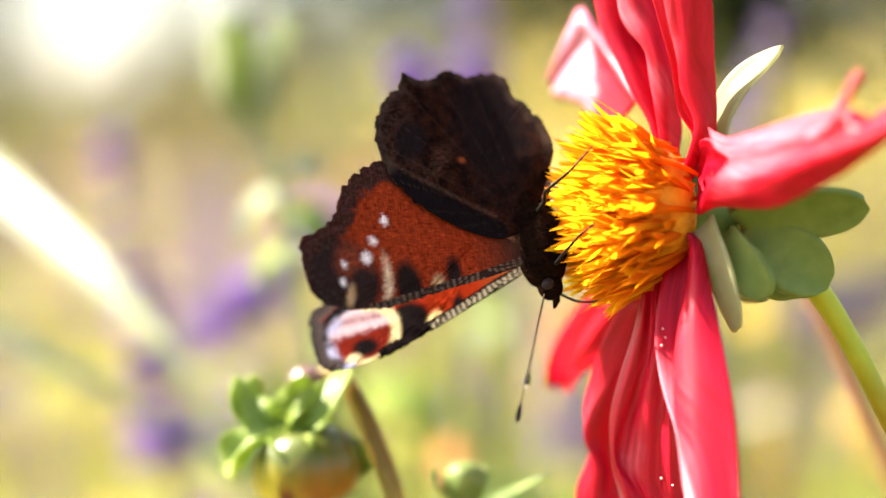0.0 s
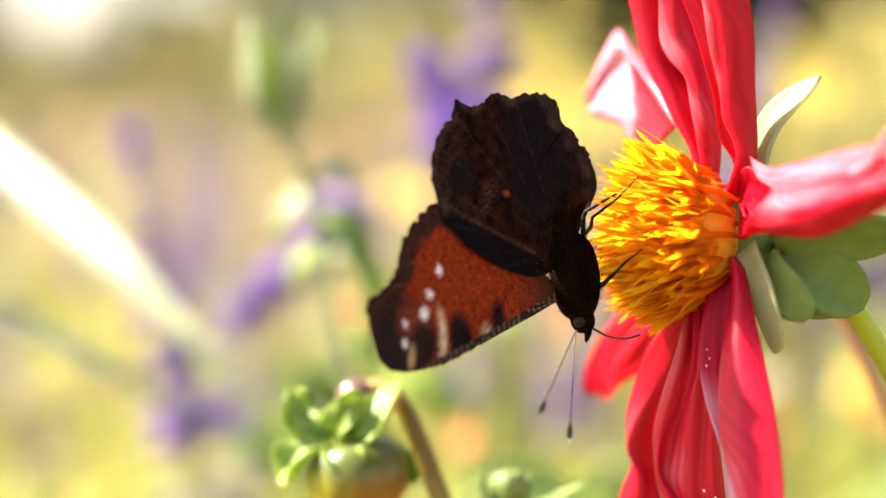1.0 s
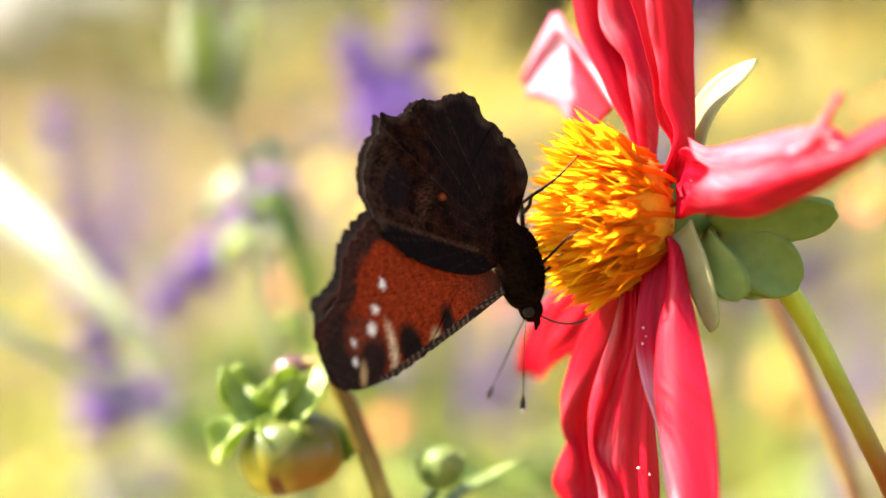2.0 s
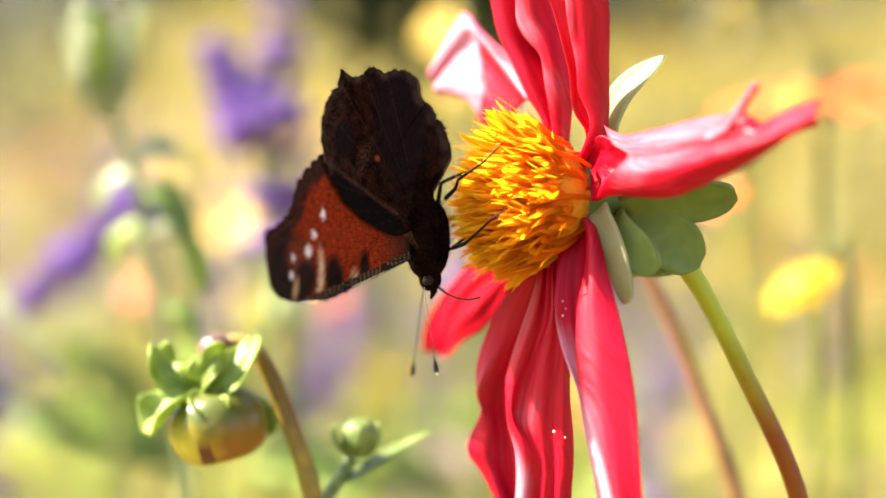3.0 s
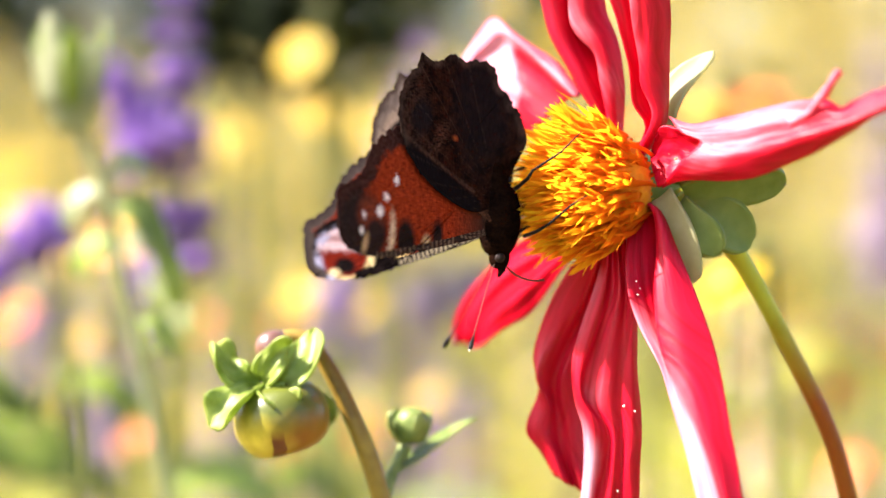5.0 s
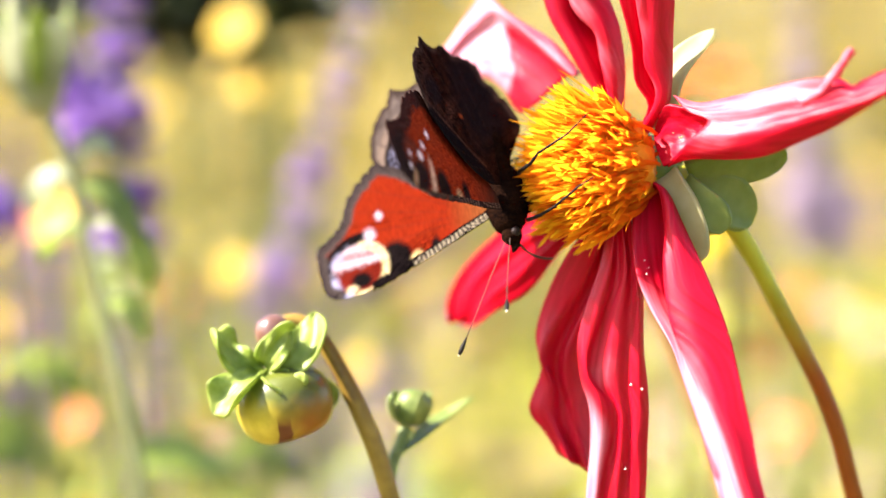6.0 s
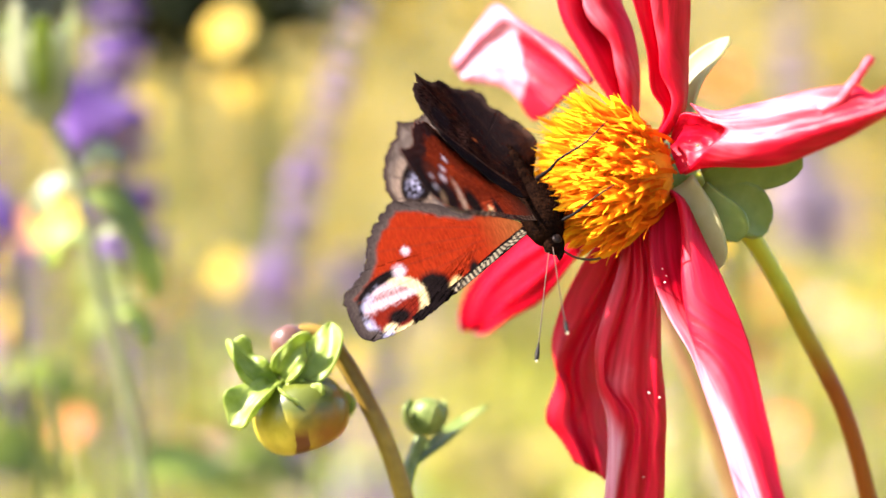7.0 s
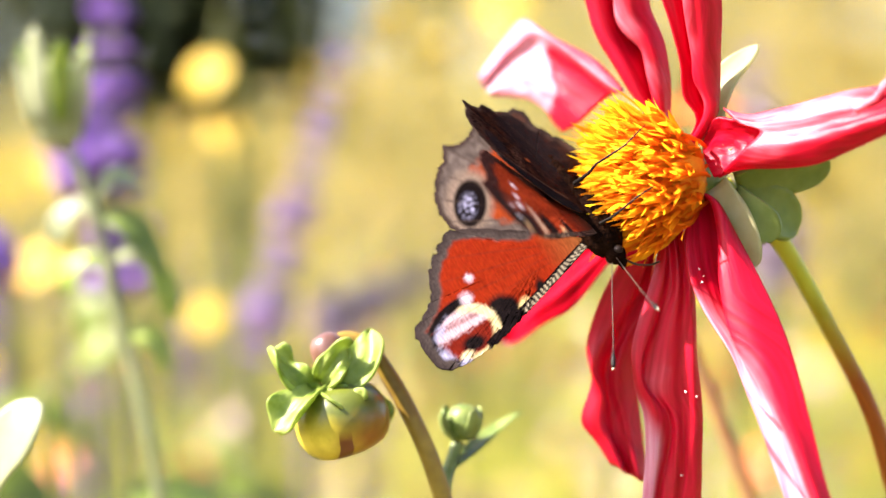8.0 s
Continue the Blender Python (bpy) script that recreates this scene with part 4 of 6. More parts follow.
# ---- the butterfly ----
FORE = [(0, 0), (1.3, 4), (2.4, 8), (3.3, 11.4), (4.3, 15), (5.0, 18.2), (5.2, 21), (5.0, 23.6), (4.3, 25.6), (3.0, 26.7), (1.0, 26.9), (-1.2, 26.9), (-2.8, 26.7), (-3.9, 24.7),
        (-5.4, 22.7), (-7.4, 21.6), (-9.2, 20.6), (-10.6, 19.2), (-11.8, 17.4), (-12.4, 15.2), (-9.6, 10.4), (-5.5, 5.2), (-2.5, 1.4)]
HIND = [(0, 0), (0.9, 3.5), (-0.3, 8), (-2.7, 12.5), (-5.8, 15.2), (-8.5, 16.3), (-11.2, 16.6), (-14.2, 15.8), (-16.2, 14.4), (-17.6, 13.0), (-19.4, 12.3), (-18.7, 10.8),
        (-18.9, 8.8), (-20.2, 6.8), (-19.6, 4.6), (-20.2, 1.8), (-19.3, 0.0), (-16.8, -0.5), (-15.6, -1.6), (-12.0, -3.2), (-8, -3.5), (-3, -2)]


def blot(u, v, cu, cv, ru, rv, soft=0.35, turn=0.0):
    """How far (u, v) lies inside an ellipse: 1 inside, 0 outside."""
    c, s = math.cos(turn), math.sin(turn)
    a, b = (u - cu) * c + (v - cv) * s, -(u - cu) * s + (v - cv) * c
    d = math.hypot(a / ru, b / rv)
    return min(1.0, max(0.0, (1 + soft - d) / (2 * soft) ))


def blend(a, b, k):
    return tuple(x + (y - x) * k for x, y in zip(a, b))


BLACK = (0.005, 0.0035, 0.0035)


def fore_upper(u, v, edge):
    w = 0.5 * noise.noise((u * 0.9, v * 0.9, 1))
    f = noise.noise((u * 3.0, v * 3.0, 2))
    g = noise.noise((u * 1.1, v * 7.0, 6))
    c = (0.135 + 0.018 * w + 0.02 * g, 0.0115 + 0.003 * w, 0.003)
    c = blend(c, (0.13, 0.055, 0.016), min(1, max(0, (6.5 - v) / 6)) * 0.8)
    c = blend(c, BLACK, blot(u, v, 2.2 + w * 0.4, 8.9, 1.9, 0.8, 0.25, 0.2))
    c = blend(c, BLACK, blot(u, v, 2.7 + w * 0.4, 14.7 + w * 0.4, 3.7, 2.4, 0.14, -0.1))
    c = blend(c, (0.42, 0.31, 0.13), blot(u, v, 2.5, 11.9 + 0.2 * f, 1.2, 0.85, 0.3, 0.6))
    du, dv = u - 1.8, v - 20.0
    r = math.hypot(du, dv * (0.8 if dv > 0 else 1.0)) + 0.12 * f
    c = blend(c, BLACK, max(0, min(1, (5.6 - r) / 0.35)) * max(0, min(1, (v - 19.0 - 0.4 * du) / 0.8)))
    c = blend(c, (0.085, 0.008, 0.004), max(0, min(1, (3.7 - r) / 0.4)))
    pale = max(0, min(1, (1.5 - u + 0.5 * f) / 0.6)) * max(0, min(1, (4.2 - r) / 0.3))
    c = blend(c, (0.31, 0.225, 0.235), pale * max(0.25, min(1, 0.85 + 0.45 * math.sin(u * 3.4 + 0.3 * v) + 0.4 * f)))
    c = blend(c, (0.39, 0.315, 0.155), max(0, min(1, 1.5 - abs(r - 3.5) / 0.55)) * max(0, min(1, (20.6 - v + 0.5 * max(du, 0)) / 1.0)))
    c = blend(c, BLACK, blot(u, v, 3.2, 20.5, 1.1, 1.6, 0.3, 0.25))
    c = blend(c, (0.42, 0.35, 0.19), blot(u, v, 4.2, 22.2, 0.62, 0.95, 0.35))
    band = max(0, min(1, 1.4 - abs(r - 3.9) / 0.6)) * max(0, min(1, (v - 21.6) / 0.8))
    c = blend(c, (0.21, 0.205, 0.28), band * min(1, max(0, 0.65 + 0.6 * math.sin(math.atan2(du, dv) * 8.5) + 0.8 * f)))
    for su, sv, sr in ((-5.2, 16.5, 0.62), (-2.8, 18.3, 0.9)):
        c = blend(c, (0.42, 0.34, 0.38), blot(u + 0.4 * f, v + 0.3 * w, su, sv, sr, sr * 0.85, 0.5) * (0.8 + 0.3 * f))
    vein = min(abs(math.atan2(u + 0.6, v) - a) * v for a in (-0.62, -0.46, -0.30, -0.15, -0.02)) if v > 6 else 1
    c = blend(c, (0.07, 0.012, 0.006), max(0, 1 - vein / 0.14) * 0.55)
    rim = max(0.0, min(1.0, (1.75 + 0.5 * w - edge) / 0.5))
    c = blend(c, blend((0.018, 0.013, 0.012), (0.052, 0.041, 0.035), min(1, max(0, 0.45 + 0.5 * f + 0.4 * (edge - 0.9)))), rim)
    costa = u - (0.30 * v if v < 8 else 2.4 + 0.265 * (v - 8))
    if v < 19 and costa > -1.3:
        c = blend(BLACK, (0.22, 0.185, 0.125), 1.0 if v < 12.5 and math.sin(v * 9.5 + 2.0 * costa) > 0.25 and -1.0 < costa < -0.05 else 0.0)
    return c


def fore_under(u, v, edge):
    w = noise.noise((u * 1.3, v * 1.3, 4))
    f = noise.noise((u * 2.2, v * 4.5, 14))
    g = noise.noise((u * 6.0, v * 1.6, 24))
    c = tuple(k * max(0.25, 1 + 0.25 * w + 0.35 * f + 0.55 * g) for k in (0.215, 0.026, 0.007))
    c = blend(c, (0.045, 0.020, 0.012), min(1, max(0, (7 - v) / 6)))
    c = blend(c, (0.016, 0.010, 0.008), blot(u, v, 2.7, 15.0, 3.0, 1.55, 0.25))
    c = blend(c, (0.018, 0.011, 0.009), blot(u, v, 1.4, 9.4, 2.2, 0.95, 0.35, 0.15))
    c = blend(c, (0.52, 0.34, 0.16), blot(u, v, 2.7, 11.6 + 0.2 * f, 1.3, 0.7, 0.45, 0.3))
    c = blend(c, (0.024, 0.013, 0.010), blot(u, v, 1.7, 22.4, 4.6, 4.2, 0.15))
    c = blend(c, (0.20, 0.036, 0.014), blot(u, v, -0.1, 21.0, 2.1, 2.0, 0.4) * max(0, min(1, 0.8 + f)))
    c = blend(c, (0.026, 0.014, 0.011), blot(u, v, 2.0, 20.2, 1.7, 1.5, 0.3))
    c = blend(c, (0.60, 0.43, 0.25), blot(u, v + 0.3 * f, 2.1, 17.25 + 0.045 * (u - 1.0) ** 2, 3.1, 0.55, 0.4, 0.06) * (0.75 + 0.5 * g))
    c = blend(c, (0.42, 0.25, 0.11), blot(u, v, 3.7, 22.0, 1.3, 0.45, 0.5, 0.3))
    for su, sv, sr in ((-5.2, 16.5, 0.46), (-2.8, 18.3, 0.40), (-0.8, 19.4, 0.58), (0.0, 22.1, 0.36), (2.1, 22.6, 0.40)):
        c = blend(c, (0.80, 0.70, 0.60), blot(u + 0.5 * f, v + 0.25 * w, su, sv, sr * 1.15, sr * 0.85, 0.6))
    rim = max(0.0, min(1.0, (2.5 + 0.7 * w - edge) / 0.7))
    c = blend(c, blend((0.016, 0.009, 0.007), (0.055, 0.035, 0.026), max(0, min(1, 0.2 + 0.9 * f))), rim * 0.92)
    costa = u - (0.30 * v if v < 8 else 2.4 + 0.265 * (v - 8))
    if costa > -0.9 and v < 21:
        c = blend((0.025, 0.016, 0.012), (0.14, 0.09, 0.055), 1.0 if math.sin(v * 8.0) > 0.6 else 0.0)
    return c


def hind_upper(u, v, edge):
    w = noise.noise((u * 0.8, v * 0.8, 7))
    g = noise.noise((u * 1.5, v * 5.0, 17))
    c = (0.15 + 0.03 * g, 0.024 + 0.006 * g, 0.006)
    c = blend(c, (0.05, 0.022, 0.014), min(1, max(0, (5.5 - v) / 4)))
    c = blend(c, blend((0.038, 0.029, 0.024), (0.092, 0.073, 0.060), max(0, min(1, 0.45 + 0.8 * w))), max(0, min(1, (4.4 + w - edge) / 1.0)) if v > 3 else 0)
    c = blend(c, (0.135, 0.10, 0.074), blot(u, v, -10.0, 12.2, 4.7, 3.4, 0.2, 0.385))
    c = blend(c, (0.005, 0.0035, 0.0035), blot(u, v, -9.7, 12.2, 3.5, 2.35, 0.10, 0.385))
    c = blend(c, (0.24, 0.24, 0.34), blot(u, v, -9.5, 12.6, 1.7, 1.15, 0.4, 0.385) * min(1, max(0, 0.35 + 1.2 * noise.noise((u * 1.6, v * 1.6, 3)))))
    vein = min(abs(math.atan2(u + 1.0, max(v, 0.1)) + a) * math.hypot(u, v) for a in (0.45, 0.62, 0.80, 0.98, 1.16, 1.34))
    c = blend(c, (0.030, 0.020, 0.015), max(0, 1 - vein / 0.22) * (0.75 if edge < 4 else 0.15))
    c = blend(c, (0.030, 0.020, 0.016), max(0, min(1, (0.8 - edge) / 0.4)))
    return c


def hind_under(u, v, edge):
    w = noise.noise((u * 0.7, v * 0.7, 9)) + 0.6 * noise.noise((u * 2.6, v * 2.6, 2))
    f = noise.noise((u * 5.0, v * 2.0, 21))
    c = blend((0.005, 0.0026, 0.0023), (0.028, 0.0095, 0.005), max(0, min(1, 0.42 + 0.7 * w + 0.5 * f)))
    c = blend(c, (0.050, 0.028, 0.018), max(0, min(1, 0.6 * f + 0.25 * w + 0.25)) * blot(u, v, -11.5, 14.2, 6.5, 2.6, 0.5))
    c = blend(c, (0.075, 0.035, 0.020), max(0, min(1, 0.8 * f + 0.3)) * blot(u, v, -8.2, 9.2, 3.0, 0.9, 0.5, 0.6))
    c = blend(c, (0.009, 0.0065, 0.0065), blot(u, v, -14.0, 2.4, 9.5, 4.2, 0.35) * 0.8)
    front = u + 1.2 + 0.47 * (v - 2.2)
    c = blend(c, (0.085, 0.050, 0.032), max(0, 1 - abs(front + 0.2) / 0.5) * (0.35 + 0.4 * f) if v > 3 else 0)
    c = blend(c, (0.007, 0.005, 0.005), max(0, min(1, front / 0.5)) if v > 2 else 0)
    c = blend(c, (0.010, 0.007, 0.007), blot(u, v, -10.6, 12.4, 2.4, 1.8, 0.3, 0.385) * 0.9)
    c = blend(c, (0.22, 0.05, 0.012), blot(u, v, -8.7, 6.4, 0.35, 0.4, 0.6) * 0.8)
    rib = abs(math.sin(14 * math.atan2(u + 2, max(v, 0.2))))
    c = blend(c, (0.075, 0.045, 0.028), max(0, 1 - rib / 0.10) * 0.30)
    c = blend(c, (0.050, 0.032, 0.022), max(0, min(1, (1.1 - edge) / 0.6)) * (0.5 + 0.5 * w) if edge < 1.1 and u < -6 else 0)
    return c


def wing(name, outline, hub, upper, under, side, parent, label, belly):
    """One wing as a thin two-sided sheet, its markings on the mesh. x: forward, y: outward times side, millimetres."""
    closed = smooth_line([(u, v, 0) for u, v in outline] + [(*outline[0], 0)], 240)[:-1]
    closed = [p + Vector((noise.noise((p.x * 2.3, p.y * 2.3, 0)), noise.noise((p.x * 2.3, p.y * 2.3, 5)), 0)) * (0.35 if p.length > 12 else 0.05) for p in closed]
    hub = Vector((*hub, 0))
    closed = [p + (p - hub).normalized() * (0.20 * abs(math.sin(i * math.pi / 9.5)) - 0.12 if p.length > 13 and p.x < 0.5 else 0.0) for i, p in enumerate(closed)]
    rows = 56
    bm = bmesh.new()
    tint = bm.verts.layers.float_color.new("marking")
    edge_start = [i for i, p in enumerate(closed) if p.length > 9]
    margin = np.array([(closed[i].x, closed[i].y) for i in edge_start if closed[i].x < (0.5 if upper is fore_upper else 1) or upper is fore_upper and closed[i].y > 25.2])
    for face in (1, -1):
        grid = []
        for r in range(rows + 1):
            k = (r / rows) ** 0.8
            row = []
            for p in closed:
                q = hub + (p - hub) * k
                z = belly * (q.y / 27) ** 2 - (0.05 * max(0.0, 4.5 - q.y) ** 2 if upper is hind_upper and q.x < -3 else 0.0) * min(1.0, (-3 - q.x) / 6) + 0.12 * math.sin(q.y * 0.35 + q.x * 0.2) + 0.10 * noise.noise((q.x * 0.25, q.y * 0.25, 8))
                vert = bm.verts.new((q.x * 0.001, side * q.y * 0.001, (z + face * 0.05) * 0.001))
                e = float(np.min(np.hypot(margin[:, 0] - q.x, margin[:, 1] - q.y)))
                c = (upper if face > 0 else under)(q.x, q.y, e)
                vert[tint] = (*c, 1)
                row.append(vert)
                if r == 0:
                    break
            grid.append(row)
        n = len(closed)
        flip = (face > 0) != (side > 0)
        for j in range(n):
            f = [grid[0][0], grid[1][j], grid[1][(j + 1) % n]]
            bm.faces.new(f[::-1] if flip else f)
        for a, b in zip(grid[1:], grid[2:]):
            for j in range(n):
                f = [a[j], b[j], b[(j + 1) % n], a[(j + 1) % n]]
                bm.faces.new(f[::-1] if flip else f)
        last = grid[-1]
        if face > 0:
            rim = last
        else:
            for j in range(n):
                f = [rim[j], last[j], last[(j + 1) % n], rim[(j + 1) % n]]
                bm.faces.new(f)
    bmesh.ops.recalc_face_normals(bm, faces=bm.faces)
    return part(name, bm, WING, parent, label)


def butterfly():
    bf = thing("butterfly", (0, 0, 0), "peacock butterfly with dark undersides and rust red eyespotted uppersides, feeding", "butterfly")
    mm = 0.001
    bm = bmesh.new()
    egg(bm, (0.3 * mm, 0, 0), (1, 0, 0.05), 10.0 * mm, 2.9 * mm, 12, 18, 0.7)
    part("thorax", bm, FUR, bf, "furry dark brown thorax")
    bm = bmesh.new()
    line = smooth_line([(-2.5 * mm, 0, 0.2 * mm), (-6 * mm, 0, 1.0 * mm), (-10 * mm, 0, 1.7 * mm), (-13.5 * mm, 0, 2.0 * mm)], 26)
    tube(bm, line, [(1.9 * math.sin(math.pi * (0.30 + 0.68 * i / 25)) ** 0.7 + 0.10 * math.cos(i * 1.9)) * mm for i in range(26)], 16)
    part("abdomen", bm, FUR, bf, "dark ringed abdomen")
    bm = bmesh.new()
    egg(bm, (5.3 * mm, 0, -0.1 * mm), (1, 0, -0.1), 3.2 * mm, 1.45 * mm, 10, 16, 0.8)
    head = part("head", bm, FUR, bf)
    feelers = {}
    for s in (-1, 1):
        bm = bmesh.new()
        egg(bm, (5.5 * mm, s * 1.05 * mm, 0.1 * mm), (0.3, s, 0), 1.2 * mm, 0.75 * mm, 8, 12)
        part("eye", bm, EYE, head)
        bm = bmesh.new()
        tube(bm, [(6.0 * mm, s * 0.4 * mm, -0.5 * mm), (7.0 * mm, s * 0.35 * mm, -0.5 * mm), (7.9 * mm, s * 0.2 * mm, -0.1 * mm)], [0.5 * mm, 0.45 * mm, 0.15 * mm], 8)
        part("palp", bm, FUR, head)
    bm = bmesh.new()
    tube(bm, smooth_line([(6.4 * mm, 0, -1.0 * mm), (7.6 * mm, 0, -2.6 * mm), (8.2 * mm, 0.3 * mm, -4.6 * mm), (8.0 * mm, 0.4 * mm, -6.4 * mm)], 12), [0.16 * mm] * 12, 6)
    part("proboscis", bm, HORN, head)
    for s in (-1, 1):
        bm = bmesh.new()
        line = smooth_line([(6.2 * mm, s * 0.5 * mm, 0.7 * mm), (10.5 * mm, s * 2.9 * mm, 2.3 * mm), (14.8 * mm, s * 5.2 * mm, 3.8 * mm), (18.2 * mm, s * 7.2 * mm, 5.0 * mm)], 30)
        tube(bm, line, [(0.062 + 0.014 * (i % 2)) * mm for i in range(30)], 7)
        ant = part("antenna", bm, HORN, bf, "thin ringed antenna with a dark club")
        feelers[s] = ant
        d = (line[-1] - line[-3]).normalized()
        bm = bmesh.new()
        tube(bm, [line[-1] + d * k * mm for k in (-0.4, 0.3, 1.0, 1.7, 2.2)], [0.10 * mm, 0.22 * mm, 0.32 * mm, 0.30 * mm, 0.18 * mm], 8)
        part("club", bm, CLUB, ant)
        bm = bmesh.new()
        egg(bm, line[-1] + d * 2.25 * mm, d, 0.35 * mm, 0.15 * mm, 6, 8)
        part("club_tip", bm, CREAM, ant, "cream tip of the club")
    for s in (-1,):
        for x0, knee, shin, foot in [(2.0, (1.6, 2.0, -3.0), (0.2, 1.6, -5.0), (-1.4, 1.2, -8.4)), (-3.6, (-6.8, 1.6, -2.0), (-7.4, 1.6, -3.4), (-8.4, 1.2, -6.2))]:
            bm = bmesh.new()
            pts = [(x0 * mm, s * 1.1 * mm, -1.4 * mm), *((p[0] * mm, s * p[1] * mm, p[2] * mm) for p in (knee, shin, foot))]
            tube(bm, pts, [0.34 * mm, 0.26 * mm, 0.22 * mm, 0.13 * mm], 8)
            part("leg", bm, CLUB, bf)
    planted = []
    for pts in (((-4.2, 1.4, -1.4), (-4.9, 4.2, -2.6), (-5.7, 6.5, -3.0), (-6.9, 9.9, -6.2), (-8.8, 11.6, -9.1)), ((2.2, 1.2, -1.2), (2.1, 3.2, -2.4), (1.7, 6.5, -3.3), (0.2, 9.8, -5.8), (-0.6, 11.7, -7.8))):
        bm = bmesh.new()
        tube(bm, [tuple(c * mm for c in p) for p in pts], [0.30 * mm, 0.24 * mm, 0.18 * mm, 0.14 * mm, 0.07 * mm], 8)
        planted.append(part("leg", bm, CLUB, bf, "dark bent leg set on the florets"))
    # long hairs over thorax and wing roots
    rnd = random.Random(3)
    bm = bmesh.new()
    for _ in range(700):
        x = rnd.uniform(-4.2, 4.6)
        a = rnd.uniform(0, 2 * math.pi)
        r = 2.7 * math.sqrt(max(0.05, 1 - (x / 5.2) ** 2))
        p = Vector((x, r * math.cos(a), r * math.sin(a)))
        d = Vector((-0.7 + rnd.gauss(0, 0.3), p.y * 0.5 + rnd.gauss(0, 0.25), p.z * 0.5 + rnd.gauss(0, 0.25))).normalized() * rnd.uniform(0.7, 1.7)
        w = Vector((d.y, -d.x, 0.1)).normalized() * 0.05
        v = [bm.verts.new(q * mm) for q in (p - w, p + w, p + d * 0.6 + w * 0.6 + Vector((-0.1, 0, 0)), p + d + Vector((-0.25, 0, 0)))]
        bm.faces.new(v)
    tagged(part("fur", bm, FUR, bf, "long dark hairs of the thorax"), kind="stuff")
    wings = {}
    for s, key in ((1, "near"), (-1, "far")):
        wings["fore", key] = wing("forewing", FORE, (-2.5, 6), fore_upper, fore_under, s, bf, "rust red forewing with cream bars and an eyespot", -1.2)
        wings["hind", key] = wing("hindwing", HIND, (-8, 5), hind_upper, hind_under, s, bf, "dark hindwing with a blue eyespot on its upper side", -0.8)
    return bf, wings, planted, feelers


BUTTERFLY, WINGS, PLANTED, FEELERS = butterfly()

# ---- the nodding buds beside the flower ----
def bud_stalk():
    root = Vector((0.01, 0.03, -0.02))
    bs = thing("dahlia_bud_stalk", root, "dahlia stalk with a nodding yellow-green bud and a small side bud", "flower bud")

    def add(name, bm, mats, label="", parent=None, **kw):
        return part(name, bm, mats, parent or bs, label, offset=root, **kw)

    line = smooth_line([(-0.0462, 0.0118, 0.7115), (-0.0458, 0.0132, 0.7150), (-0.0432, 0.0140, 0.7168), (-0.0402, 0.0134, 0.7160), (-0.0370, 0.0121, 0.7115),
                        (-0.0330, 0.0103, 0.7030), (-0.0304, 0.0098, 0.6950), (-0.0285, 0.0100, 0.6860), (-0.0255, 0.0110, 0.668), (-0.0205, 0.013, 0.63), (-0.013, 0.017, 0.55), (-0.004, 0.022, 0.40), (0.005, 0.027, 0.18), tuple(root)], 120)
    bm = bmesh.new()
    tube(bm, line, [0.0009 + 0.00022 * min(i / 50, 1) + 0.000004 * i for i in range(120)], 14)
    add("stem", bm, BUD_STEM, "green-brown arching stem")
    bm = bmesh.new()
    egg(bm, (-0.0450, 0.0135, 0.7148), (-0.5, 0.1, 1), 0.0062, 0.0027, 12, 18, 0.7)
    add("curled_scale", bm, BUD_PINK, "pinkish brown curled bud scale")
    bm = bmesh.new()
    axis = Vector((0.28, -0.05, -0.95)).normalized()
    egg(bm, (-0.0440, 0.0095, 0.7058), axis, 0.0098, 0.0067, 16, 26, 0.55)
    add("bud", bm, BUD_SKIN, "round yellow bud with a brown stripe and a green top")
    # leafy bracts: spine, half width, facing
    for spine, wide, face in [
        ([(-0.0470, 0.0100, 0.7115), (-0.0500, 0.0090, 0.7105), (-0.0530, 0.0095, 0.7135), (-0.0530, 0.0115, 0.7162)], 0.0028, (0.5, -0.8, 0.2)),
        ([(-0.0475, 0.0090, 0.7105), (-0.0495, 0.0060, 0.7100), (-0.0515, 0.0060, 0.7075), (-0.0538, 0.0070, 0.7052)], 0.0033, (-0.5, -0.8, 0.5)),
        ([(-0.0465, 0.0080, 0.7105), (-0.0450, 0.0050, 0.7095), (-0.0435, 0.0045, 0.7090), (-0.0418, 0.0050, 0.7085)], 0.0024, (0.0, -0.6, 0.8)),
        ([(-0.0455, 0.0085, 0.7110), (-0.0425, 0.0070, 0.7115), (-0.0400, 0.0090, 0.7145), (-0.0395, 0.0120, 0.7182)], 0.0034, (-0.4, -0.8, 0.4)),
        ([(-0.0450, 0.0110, 0.7110), (-0.0420, 0.0130, 0.7100), (-0.0395, 0.0135, 0.7075), (-0.0380, 0.0130, 0.7045)], 0.0026, (0.6, -0.5, 0.6)),
        ([(-0.0468, 0.0095, 0.7112), (-0.0462, 0.0070, 0.7125), (-0.0448, 0.0070, 0.7150), (-0.0430, 0.0085, 0.7160)], 0.0024, (-0.3, -0.9, 0.1)),
    ]:
        bm = bmesh.new()
        blade(bm, spine, petal_width(wide * 0.98, 0.5, 0.46, 0.02), face, 1.0, 14, 0.00022, 0.0016, 26, 14, 0.0, wide * 4000)
        thick(add("bract", bm, BUD_BRACT, "light green curled bract"), 0.0004)
    # side bud with its leaf
    bm = bmesh.new()
    tube(bm, smooth_line([(-0.0304, 0.0100, 0.6935), (-0.0292, 0.0125, 0.6965), (-0.0278, 0.0150, 0.6990), (-0.0268, 0.0160, 0.7010)], 12), [0.0012, 0.0012, 0.0011, 0.001, 0.001, 0.0009, 0.0009, 0.0009, 0.0009, 0.001, 0.001, 0.001], 10)
